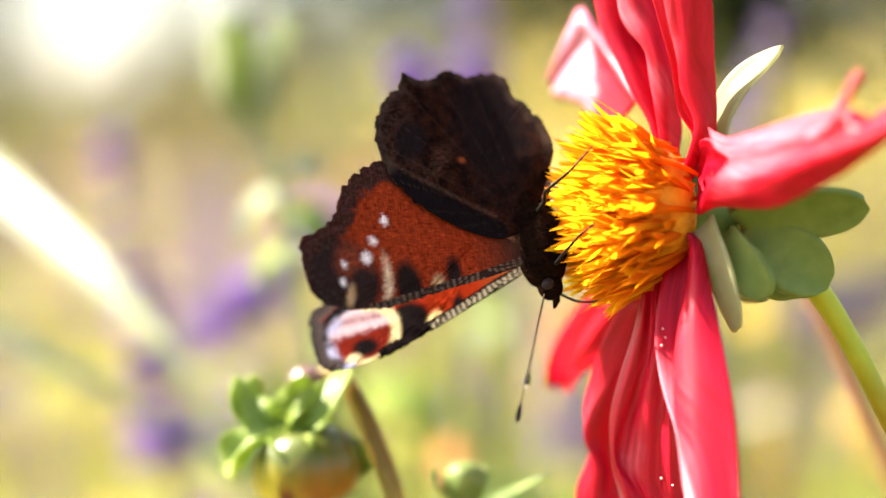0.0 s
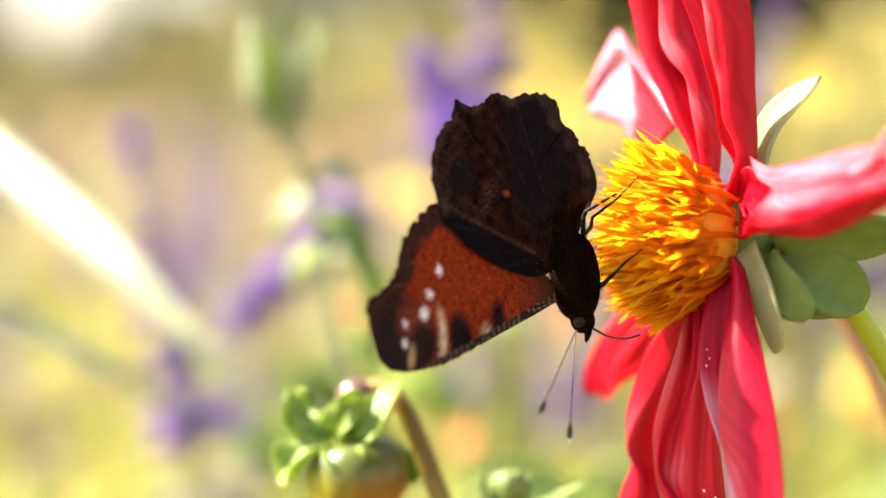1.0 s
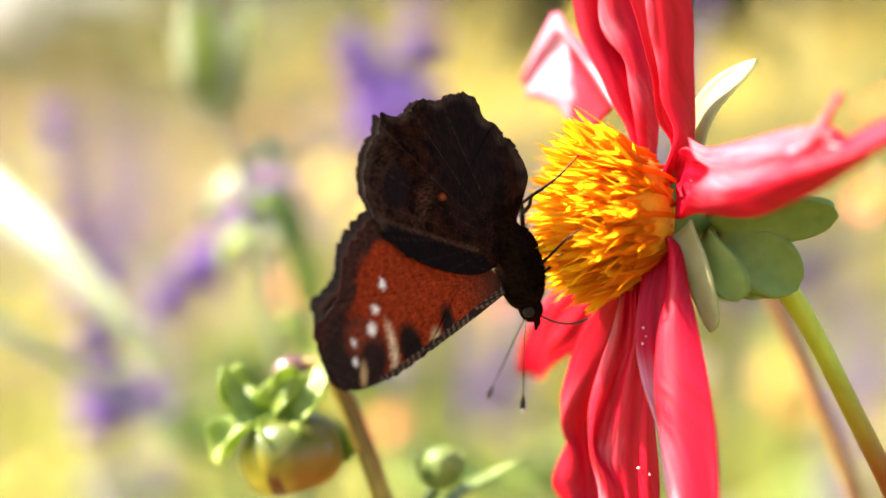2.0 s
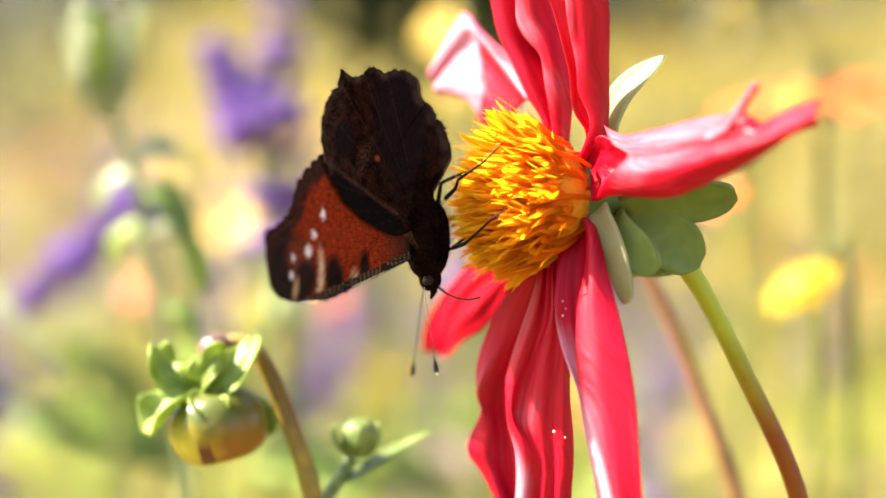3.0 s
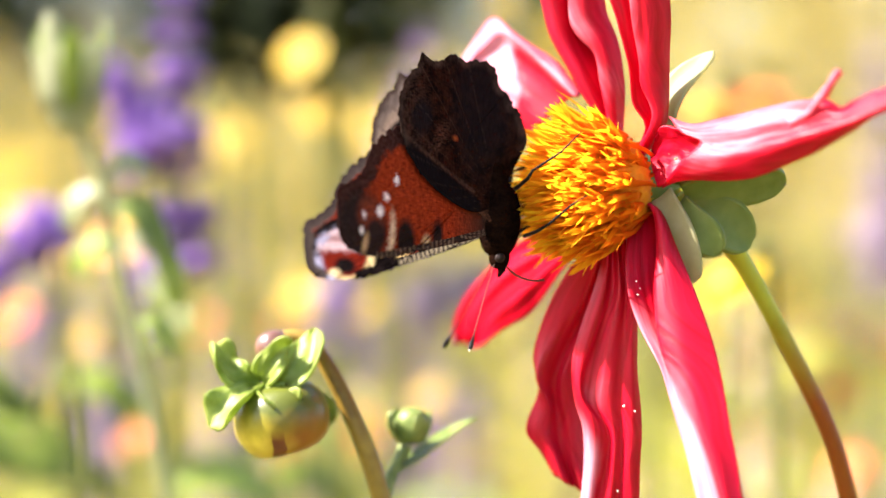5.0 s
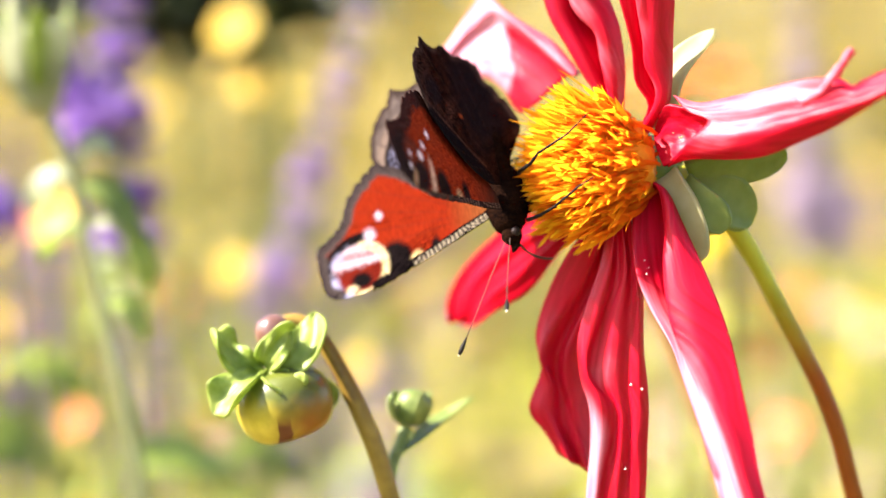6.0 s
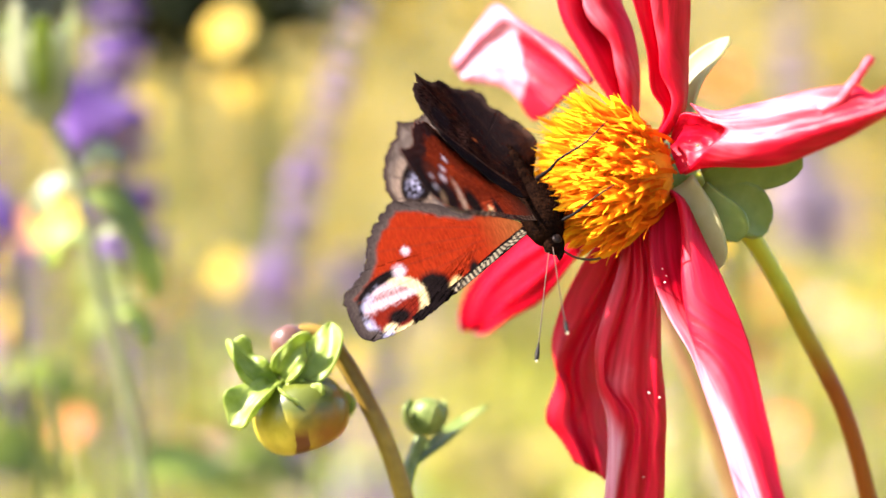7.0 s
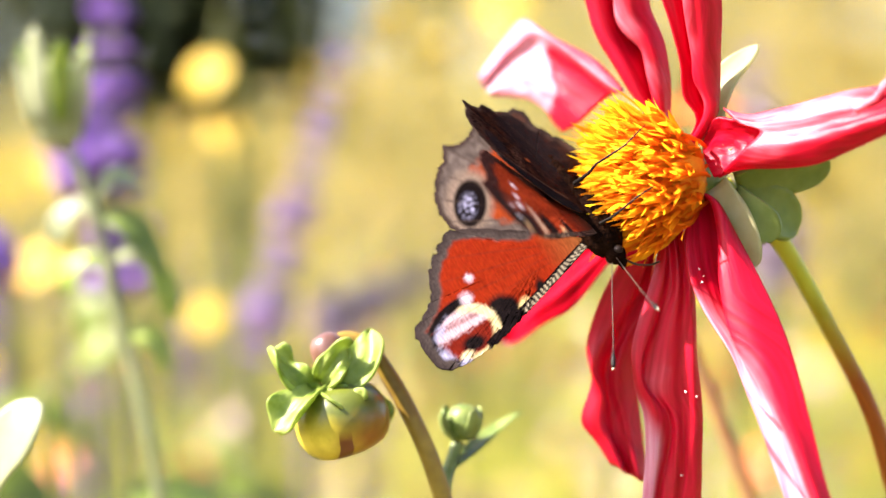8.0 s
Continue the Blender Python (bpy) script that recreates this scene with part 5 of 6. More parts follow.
    side_stem = add("side_stem", bm, SIDE_GREEN)
    bm = bmesh.new()
    egg(bm, (-0.0258, 0.0162, 0.7038), (0.1, 0, 1), 0.0052, 0.0026, 12, 18, 0.7)
    add("side_bud", bm, SIDE_GREEN, "small green bud", side_stem)
    for a in (0.3, 2.2, 3.6, 5.2):
        bm = bmesh.new()
        o = Vector((math.cos(a), math.sin(a), 0))
        c = Vector((-0.0263, 0.0162, 0.7015))
        blade(bm, [c + o * 0.001, c + o * 0.0028 + UP * 0.0008, c + o * 0.0034 + UP * 0.0028, c + o * 0.0029 + UP * 0.0045], petal_width(0.0012, 0.6, 0.4, 0.2), -o, 0.4, 0, 0, 0, 10, 6)
        thick(add("side_bract", bm, SIDE_GREEN, "", side_stem), 0.0003)
    bm = bmesh.new()
    blade(bm, [(-0.0290, 0.0130, 0.6972), (-0.0255, 0.0165, 0.6990), (-0.0215, 0.0195, 0.7020), (-0.0163, 0.0222, 0.7043)], petal_width(0.0015, 0.35, 0.4, 0.08), (-0.6, -0.5, 0.6), 0.45, 0, 0, 0.0002, 20, 8)
    thick(add("leaf", bm, SIDE_GREEN, "narrow pointed green leaf"), 0.0003)


bud_stalk()

# ---- plants right behind the flower ----
def second_stalk():
    root = Vector((0.075, 0.056, -0.02))
    st = thing("dahlia_stalk", root, "reddish brown dahlia stalk with a small white bud", "flower stalk")
    bm = bmesh.new()
    line = smooth_line([(0.0085, 0.0550, 0.7300), (0.0113, 0.0550, 0.7244), (0.0163, 0.0550, 0.7142), (0.0227, 0.0550, 0.6988), (0.0285, 0.0552, 0.682), (0.034, 0.0555, 0.660), (0.043, 0.056, 0.60), (0.056, 0.056, 0.45), (0.068, 0.056, 0.2), tuple(root)], 70)
    tube(bm, line, [0.0010 + 0.00001 * i for i in range(70)], 10)
    part("stem", bm, STEM_BROWN, st, offset=root)
    bm = bmesh.new()
    egg(bm, (0.0076, 0.0550, 0.7320), (-0.4, 0, 1), 0.0065, 0.0029, 10, 14, 0.8)
    part("bud", bm, LEAF_PALE, st, "pale closed bud", offset=root)


def pale_bud_stalk():
    root = Vector((-0.06, 0.10, -0.02))
    st = thing("pale_bud_stalk", root, "tall pale green stalk with a spiky seed bud", "flower bud")
    bm = bmesh.new()
    line = smooth_line([(-0.0835, 0.088, 0.7480), (-0.0800, 0.088, 0.7400), (-0.0775, 0.088, 0.7310), (-0.0758, 0.088, 0.7200), (-0.0718, 0.088, 0.7020), (-0.0690, 0.0885, 0.685), (-0.0665, 0.089, 0.655), (-0.064, 0.091, 0.58), (-0.062, 0.094, 0.42), (-0.06, 0.098, 0.2), tuple(root)], 70)
    tube(bm, line, [0.0009 + 0.000010 * i for i in range(70)], 10)
    part("stem", bm, LEAF_PALE, st, offset=root)
    bm = bmesh.new()
    egg(bm, (-0.0842, 0.088, 0.7535), (-0.12, 0, 1), 0.0155, 0.0048, 12, 16, 0.7)
    bud = part("bud", bm, LEAF_PALE, st, offset=root)
    for k in range(9):
        a = k * 0.7
        o = Vector((math.cos(a), math.sin(a), 0))
        c = Vector((-0.0842, 0.088, 0.7500))
        bm = bmesh.new()
        blade(bm, [c + o * 0.0045, c + o * 0.0062 + UP * 0.006, c + o * 0.0058 + UP * 0.012, c + o * (0.0058 + 0.002 * (k % 2)) + UP * (0.0165 - 0.0025 * (k % 3))],
              petal_width(0.0018, 0.5, 0.35, 0.03), -o, 0.4, 0, 0, 0, 10, 6)
        thick(part("bud_scale", bm, BUD_LEAF if k % 3 == 1 else LEAF_PALE, bud, offset=root), 0.0004)
    for spine, wide, m in [
        ([(-0.0775, 0.088, 0.733), (-0.0745, 0.086, 0.735), (-0.0705, 0.085, 0.732), (-0.0670, 0.085, 0.7235)], 0.0030, BRACT_GREEN),
        ([(-0.0700, 0.086, 0.7270), (-0.0675, 0.085, 0.7245), (-0.0660, 0.085, 0.7205), (-0.0655, 0.086, 0.7150)], 0.0024, BUD_LEAF),
        ([(-0.0780, 0.088, 0.734), (-0.0810, 0.089, 0.737), (-0.084, 0.090, 0.735), (-0.0860, 0.090, 0.7285)], 0.0026, LEAF_PALE),
        ([(-0.0785, 0.088, 0.736), (-0.0765, 0.086, 0.741), (-0.0735, 0.085, 0.742), (-0.0705, 0.086, 0.7385)], 0.0028, LEAF_PALE),
        ([(-0.0765, 0.088, 0.725), (-0.0735, 0.086, 0.729), (-0.071, 0.086, 0.728), (-0.0685, 0.087, 0.7235)], 0.0026, LEAF_PALE),
        ([(-0.0765, 0.088, 0.724), (-0.0795, 0.090, 0.728), (-0.0825, 0.092, 0.726), (-0.0845, 0.093, 0.720)], 0.0028, BUD_LEAF),
        ([(-0.0740, 0.088, 0.712), (-0.0705, 0.086, 0.715), (-0.068, 0.086, 0.712), (-0.0665, 0.087, 0.706)], 0.0024, BUD_LEAF),
    ]:
        bm = bmesh.new()
        blade(bm, spine, petal_width(wide, 0.3, 0.45, 0.1), (0, -0.6, 0.8), 0.4, 0, 0, 0.0004, 14, 6)
        thick(part("leaf", bm, m, st, offset=root), 0.0003)


def bright_leaf(name, pts, wide, label, mat, root):
    root = Vector(root)
    lf = thing(name, root, label, "leaf")
    bm = bmesh.new()
    blade(bm, pts, petal_width(wide, 0.14, 0.55, 0.1), (-0.45, -0.6, 0.75), 0.25, 5, 0, 0.0004, 30, 8)
    thick(part("blade", bm, mat, lf, offset=root), 0.0004)
    bm = bmesh.new()
    p = Vector(pts[0])
    tube(bm, smooth_line([p, p + (p - Vector(pts[1])) * 0.5, p.lerp(root, 0.35), p.lerp(root, 0.7), root], 18), [0.0004 + 0.00005 * i for i in range(18)], 8)
    part("stem", bm, STALK, lf, offset=root)


second_stalk()
pale_bud_stalk()
bright_leaf("grass_leaf", [(-0.0935, 0.100, 0.6965), (-0.1130, 0.102, 0.7200), (-0.1447, 0.125, 0.7290), (-0.1900, 0.158, 0.7540)], 0.0034, "broad sunlit pale grass leaf leaning across the bed", LEAF_PALE, (-0.080, 0.105, -0.02))
bright_leaf("grass_leaf", [(-0.0970, 0.105, 0.6880), (-0.1150, 0.100, 0.7020), (-0.135, 0.095, 0.7120), (-0.165, 0.092, 0.7270)], 0.0018, "narrow pale green grass leaf leaning across the bed", LEAF_PALE, (-0.078, 0.11, -0.02))
bright_leaf("dahlia_leaf", [(-0.0912, -0.008, 0.6985), (-0.0902, -0.011, 0.7065), (-0.0868, -0.011, 0.7098), (-0.0850, -0.010, 0.7131)], 0.0042, "pale green dahlia leaf with a sunlit tip", LEAF_PALE, (-0.10, 0.0, -0.02))


# ---- meadow plants ----
def spike(bm, bottom, tip, radius, rnd, whorls=24):
    """Whorls of small lipped blossoms round a line."""
    b, t = Vector(bottom), Vector(tip)
    axis = (t - b).normalized()
    s = axis.cross(Vector((0.2, 0.9, 0.1))).normalized()
    u = s.cross(axis)
    for w in range(whorls):
        k = w / (whorls - 1)
        c = b.lerp(t, min(max(k + rnd.uniform(-0.03, 0.03), 0), 1))
        r = radius * (1 - 0.65 * k) * rnd.uniform(0.65, 1.25)
        for j in range(8):
            a = 2 * math.pi * j / 8 + w * 0.4
            o = (math.cos(a) * s + math.sin(a) * u + axis * rnd.uniform(0.1, 0.5)).normalized()
            egg(bm, c + o * r * 0.55, o, r * rnd.uniform(0.9, 1.25), r * 0.24, 4, 5)


def salvia(bottom, tip, foot, radius, mat, label="purple salvia spike on a thin stalk", leaves=4, seed=0):
    rnd = random.Random(seed)
    root = Vector((*foot, -0.02))
    pl = thing("salvia", root, label, "salvia", "salvia in the flower bed")
    b, t = Vector(bottom), Vector(tip)
    bm = bmesh.new()
    line = [*smooth_line([root, root.lerp(b, 0.55) + Vector((0, 0, 0.04)), b], 14), *(b.lerp(t, k) for k in (0.3, 0.6, 0.95))]
    tube(bm, line, [0.0011] * 14 + [0.0010, 0.0008, 0.0006], 6)
    part("stem", bm, STALK, pl, offset=root)
    bm = bmesh.new()
    spike(bm, b, t, radius, rnd)
    part("flower_spike", bm, mat, pl, offset=root)
    for k in range(leaves):
        p = root.lerp(b, 0.35 + 0.16 * k) + Vector((0, 0, 0.03))
        a = rnd.uniform(0, 6.3)
        o = Vector((math.cos(a), math.sin(a), 0))
        bm = bmesh.new()
        blade(bm, [p, p + o * 0.02 + UP * 0.012, p + o * 0.04 + UP * 0.012, p + o * 0.058 - UP * 0.002], petal_width(0.008, 0.2, 0.4, 0.05), (0, 0, 1), 0.3, 0, 0, 0.001, 8, 4)
        part("leaf", bm, LEAF, pl, offset=root)
    return pl


def daisy(head, foot, radius, mat, label, category, face=(-0.3, -0.4, 0.8), eye=0.34, petals=13, seed=0, group="daisies in the flower bed", leaf=LEAF, disc=None):
    """A composite flower: stalk, leaves, ray petals each on its own, dark disc."""
    rnd = random.Random(seed)
    root = Vector((*foot, -0.02))
    pl = thing(category.replace(" ", "_"), root, label, category, group)
    h = Vector(head)
    n = Vector(face).normalized()
    bm = bmesh.new()
    tube(bm, smooth_line([root, root.lerp(h, 0.5) + Vector((rnd.uniform(-0.01, 0.01), 0, 0.05)), h - n * 0.02, h - n * 0.002], 16), [0.0010] * 16, 6)
    part("stem", bm, STALK, pl, offset=root)
    bm = bmesh.new()
    egg(bm, h, n, radius * eye * 1.1, radius * eye, 6, 12)
    part("seed_disc", bm, disc or DARK_EYE, pl, offset=root)
    s = n.cross(Vector((0.3, 0.2, 0.9))).normalized()
    u = s.cross(n)
    for k in range(petals):
        a = 2 * math.pi * k / petals + rnd.uniform(-0.1, 0.1)
        o = math.cos(a) * s + math.sin(a) * u
        bm = bmesh.new()
        drop = rnd.uniform(-0.25, 0.15)
        blade(bm, [h + o * radius * 0.25, h + o * radius * 0.55 + n * radius * 0.08, h + o * radius * (1.0 + rnd.uniform(-0.08, 0.08)) + n * radius * drop],
              petal_width(radius * 0.26, 0.5, 0.55, 0.2), n, 0.3, 0, 0, 0, 7, 3)
        part("ray_petal", bm, mat, pl, offset=root)
    for k in range(4):
        p = root.lerp(h, 0.30 + 0.17 * k)
        a = rnd.uniform(0, 6.3)
        o = Vector((math.cos(a), math.sin(a), 0))
        bm = bmesh.new()
        blade(bm, [p, p + o * 0.02 + UP * 0.015, p + o * 0.045 + UP * 0.015, p + o * 0.065 - UP * 0.002], petal_width(0.009, 0.2, 0.4, 0.05), (0, 0, 1), 0.3, 0, 0, 0.001, 8, 4)
        part("leaf", bm, leaf, pl, offset=root)
    return pl


def leafy(foot, height, seed, mat, label="leafy green perennial between the flowers", low=0.25, spread=0.06, leaf=0.055, vary=0.15):
    rnd = random.Random(seed)
    root = Vector((*foot, -0.02))
    pl = thing("leafy_plant", root, label, "foliage plant", "foliage of the flower bed")
    for k in range(3):
        a = rnd.uniform(0, 6.3)
        top = root + Vector((math.cos(a) * spread, math.sin(a) * spread, height * rnd.uniform(1.0 - vary, 1.0)))
        bm = bmesh.new()
        tube(bm, smooth_line([root, root.lerp(top, 0.5) + Vector((0, 0, 0.03)), top], 10), [0.0012 - 0.00006 * i for i in range(10)], 6)
        stem = part("stem", bm, STALK, pl, offset=root)
        bm = bmesh.new()
        for j in range(16):
            p = root.lerp(top, low + (1 - low) * j / 15)
            b = j * 2.4 + a
            o = Vector((math.cos(b), math.sin(b), 0))
            ln = leaf * (1.15 - 0.5 * j / 15) * rnd.uniform(0.8, 1.2)
            blade(bm, [p, p + o * ln * 0.35 + UP * 0.35 * ln, p + o * ln * 0.75 + UP * 0.35 * ln, p + o * ln + UP * rnd.uniform(-0.1, 0.3) * ln], petal_width(ln * 0.24, 0.2, 0.4, 0.06), (0, 0, 1), 0.35, 0, 0, 0.002, 6, 4)
        tagged(part("leaves", bm, mat, stem, offset=root), kind="stuff")
    return pl


# the spikes and heads that stand out
salvia((-0.0745, 0.19, 0.7150), (-0.0757, 0.19, 0.7980), (-0.06, 0.21), 0.0082, PURPLE, "tall purple salvia spike", seed=1)
salvia((-0.0780, 0.186, 0.7400), (-0.0905, 0.186, 0.7600), (-0.07, 0.20), 0.0085, PURPLE, "short purple salvia side spike", seed=2)
salvia((-0.0990, 0.17, 0.7280), (-0.1310, 0.17, 0.7000), (-0.06, 0.19), 0.0075, PURPLE, "purple salvia spike bent to the ground", seed=3)
salvia((-0.0440, 0.23, 0.6950), (-0.0190, 0.23, 0.7700), (-0.05, 0.25), 0.0072, LILAC, "faded lilac salvia spike", seed=4)
salvia((-0.0230, 0.30, 0.6950), (0.0120, 0.30, 0.7110), (-0.05, 0.32), 0.0078, MAUVE, "faded lilac salvia spike leaning over", seed=5)
salvia((-0.1500, 0.20, 0.6700), (-0.1650, 0.20, 0.7450), (-0.14, 0.22), 0.0085, PURPLE, seed=6)
salvia((0.1200, 0.33, 0.700), (0.1150, 0.33, 0.770), (0.12, 0.36), 0.010, MAUVE, "faded lilac salvia spike", seed=7)
for i, (x, y, z, r) in enumerate([(-0.0512, 0.27, 0.7660, 0.0085), (-0.047, 0.28, 0.7520, 0.0075), (0.0058, 0.35, 0.7838, 0.0085), (0.0211, 0.35, 0.7749, 0.0080), (-0.0364, 0.30, 0.6982, 0.0075),
                                  (-0.0527, 0.30, 0.7005, 0.0070), (-0.0952, 0.25, 0.7186, 0.0080), (-0.075, 0.33, 0.745, 0.008), (0.052, 0.40, 0.792, 0.011), (-0.118, 0.31, 0.712, 0.009)]):
    daisy((x, y, z), (x + 0.02, y + 0.03), r * 0.80, YELLOW, "yellow rayed daisy with a brown eye", "yellow daisy", (-0.4, -0.7, 0.5), 0.3, 11, i, leaf=LEAF_YELLOW)
daisy((0.0372, 0.12, 0.7165), (0.06, 0.14), 0.0078, YELLOW, "round yellow daisy going to seed", "yellow daisy", (-0.5, -0.2, 0.9), 0.80, 18, 30, leaf=LEAF, disc=YELLOW)
daisy((0.0360, 0.14, 0.7500), (0.06, 0.16), 0.0165, ORANGE, "orange dahlia seen from its side", "orange dahlia", (-0.25, -0.25, 0.9), 0.3, 12, 31, "dahlias in the flower bed")
daisy((0.0215, 0.15, 0.7310), (0.06, 0.17), 0.0055, ORANGE, "small orange dahlia half open", "orange dahlia", (-0.25, -0.45, 0.8), 0.35, 10, 32, "dahlias in the flower bed")
for i, (x, y, z, r, m) in enumerate([(-0.1213, 0.24, 0.7007, 0.0060, ORANGE), (-0.1009, 0.26, 0.7178, 0.0055, ORANGE), (-0.0773, 0.27, 0.6967, 0.0048, ORANGE), (-0.0906, 0.22, 0.6723, 0.0050, ORANGE),
                                     (-0.1325, 0.30, 0.7237, 0.0050, YELLOW), (-0.0525, 0.36, 0.7573, 0.0075, YELLOW), (-0.0415, 0.38, 0.7771, 0.0065, YELLOW), (-0.0934, 0.40, 0.7436, 0.0075, YELLOW),
                                     (-0.0371, 0.45, 0.7471, 0.0070, YELLOW), (0.0892, 0.25, 0.6590, 0.0060, ORANGE), (0.1037, 0.33, 0.6695, 0.0055, ORANGE), (-0.0159, 0.36, 0.6651, 0.0050, YELLOW),
                                     (-0.1171, 0.33, 0.6862, 0.0050, YELLOW)]):
    daisy((x, y, z), (x + 0.02, y + 0.03), r, m, ("yellow" if m is YELLOW else "orange") + " daisy low among the leaves", ("yellow" if m is YELLOW else "orange") + " daisy", (-0.5, -0.6, 0.6), 0.3, 11, 300 + i, leaf=BUD_LEAF)
# broad leaves low in the bed that catch the sun
for x, y, z, dx, dz, wide, m in [(-0.1009, 0.150, 0.6786, -0.030, 0.012, 0.0085, BROAD_LEAF), (-0.0929, 0.200, 0.6853, -0.018, 0.012, 0.0065, BUD_LEAF), (-0.0823, 0.220, 0.7076, 0.004, -0.022, 0.0060, BROAD_LEAF),
                                 (-0.0803, 0.200, 0.7000, 0.016, 0.010, 0.0050, BROAD_LEAF), (-0.0449, 0.180, 0.6674, -0.016, 0.010, 0.0055, BROAD_LEAF), (-0.0617, 0.170, 0.6695, -0.024, 0.008, 0.0070, BUD_LEAF), (-0.1136, 0.190, 0.6846, -0.020, 0.020, 0.0060, BROAD_LEAF)]:
    bright_leaf("broad_leaf", [(x - 0.5 * dx, y + 0.006, z - 0.5 * dz - 0.004), (x - 0.2 * dx, y, z + 0.003), (x + 0.2 * dx, y - 0.002, z + 0.004), (x + 0.6 * dx, y - 0.004, z + 0.5 * dz - 0.003)], wide,
                "broad sunlit leaf low in the flower bed", m, (x - dx, y + 0.03, -0.02))

# drifts of the same kinds further off
SEEDS = random.Random(21)
stock = {
    "salvia": [salvia((3 + 0.4 * i, -6, 0.62), (3.01 + 0.4 * i, -6, 0.72 + 0.03 * i), (3 + 0.4 * i, -6), 0.012, (PURPLE, LILAC)[i % 2], seed=40 + i) for i in range(4)],
    "yellow": [daisy((5 + 0.4 * i, -6, 0.72 + 0.03 * i), (5 + 0.4 * i, -6), 0.026, YELLOW, "yellow rayed daisy in the drift", "yellow daisy", (-0.3 + 0.2 * i, -0.5, 0.7), 0.3, 12, 50 + i, leaf=LEAF_YELLOW) for i in range(4)],
    "orange": [daisy((7 + 0.4 * i, -6, 0.58), (7 + 0.4 * i, -6), 0.028, ORANGE, "orange daisy in the drift", "orange daisy", (-0.3, -0.5, 0.7), 0.35, 12, 60 + i) for i in range(2)],
    "leafy": [leafy((9 + 0.4 * i, -6), (0.62, 0.58, 0.66, 0.60)[i], 70 + i, (LEAF, LEAF_YELLOW, BUD_LEAF, LEAF)[i]) for i in range(4)],
}
for k in range(230):
    depth = 0.45 + 5.2 * (k / 230) ** 1.35
    across = (SEEDS.random() - 0.5) * (0.55 + 1.15 * depth)
    pick = SEEDS.random()
    kind = "leafy" if pick < 0.42 else "yellow" if pick < 0.74 else "salvia" if pick < 0.9 else "orange"
    if depth < 1.1 and kind in ("yellow", "orange"):
        kind = "leafy"
    source = SEEDS.choice(stock[kind])
    y = 0.05 + depth
    lift = SEEDS.uniform(-0.10, 0.0) + (0.045 * depth if kind == "yellow" else 0.0) - (0.06 if depth < 0.9 else 0)
    copy_thing(source, pose(across, y, -0.02 + min(lift, 0.0), SEEDS.uniform(-5, 5), SEEDS.uniform(-5, 5), SEEDS.uniform(0, 360)))

for k, ob in enumerate(o for kinds in stock.values() for o in kinds):
    ob.location = (-1.2 + 0.17 * k, 1.6 + 0.13 * (k % 5), -0.06)

small = {
    "salvia": [salvia((3 + 0.4 * i, -6, 0.62), (3.01 + 0.4 * i, -6, 0.68 + 0.01 * i), (3 + 0.4 * i, -6), 0.0085, (PURPLE, LILAC)[i % 2], "small salvia spike among the leaves", seed=140 + i) for i in range(3)],
    "yellow": [daisy((5 + 0.4 * i, -6, 0.66 + 0.01 * i), (5 + 0.4 * i, -6), 0.010, YELLOW, "small yellow daisy among the leaves", "yellow daisy", (-0.3, -0.4, 0.8), 0.3, 10, 150 + i) for i in range(3)],
    "orange": [daisy((7 + 0.4 * i, -6, 0.64), (7 + 0.4 * i, -6), 0.010, ORANGE, "small orange daisy among the leaves", "orange daisy", (-0.3, -0.4, 0.8), 0.35, 10, 160 + i) for i in range(2)],
}
for k in range(150):
    depth = 0.26 + 0.95 * (k / 150)
    across = (SEEDS.random() - 0.5) * (0.42 + 0.95 * depth) - 0.03
    kind = SEEDS.choice(["salvia", "salvia", "yellow", "yellow", "orange"])
    if kind == "salvia" and across > 0.04:
        kind = "orange"
    source = SEEDS.choice(small[kind])
    spot = pose(across, depth, -0.02 + SEEDS.uniform(-0.10, 0.02 + 0.04 * depth), SEEDS.uniform(-8, 8), SEEDS.uniform(-8, 8), SEEDS.uniform(0, 360))
    if kind == "orange" and depth < 0.52 and -0.06 < across < 0.10:
        continue  # no orange heads right behind the flower
    copy_thing(source, spot)
for k, ob in enumerate(o for kinds in small.values() for o in kinds):
    ob.location = (-0.5 + 0.13 * k, 0.95 + 0.05 * (k % 3), -0.04)

# leafy plants close behind, whose tops catch the sun
for k, (x, y, h, m) in enumerate([(-0.11, 0.30, 0.67, BUD_LEAF), (-0.055, 0.36, 0.655, LEAF), (0.02, 0.33, 0.665, BUD_LEAF), (-0.17, 0.42, 0.69, LEAF), (0.08, 0.42, 0.67, LEAF_YELLOW), (-0.24, 0.36, 0.68, BUD_LEAF),
                                  (0.14, 0.50, 0.70, LEAF), (-0.02, 0.55, 0.70, LEAF_YELLOW), (-0.13, 0.62, 0.71, LEAF_YELLOW), (-0.30, 0.60, 0.72, LEAF)]):
    leafy((x, y), h, 90 + k, m, "sunlit leafy perennial behind the buds")

# added shoots, coloured almost black to stand in for a shaded gap
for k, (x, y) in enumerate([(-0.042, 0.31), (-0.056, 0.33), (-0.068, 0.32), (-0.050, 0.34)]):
    leafy((x, y), 0.87, 120 + k, GAP_SHADE, "near-black leafy shoots standing in for a shaded gap above the bed", 0.905, 0.012, 0.026, 0.02)
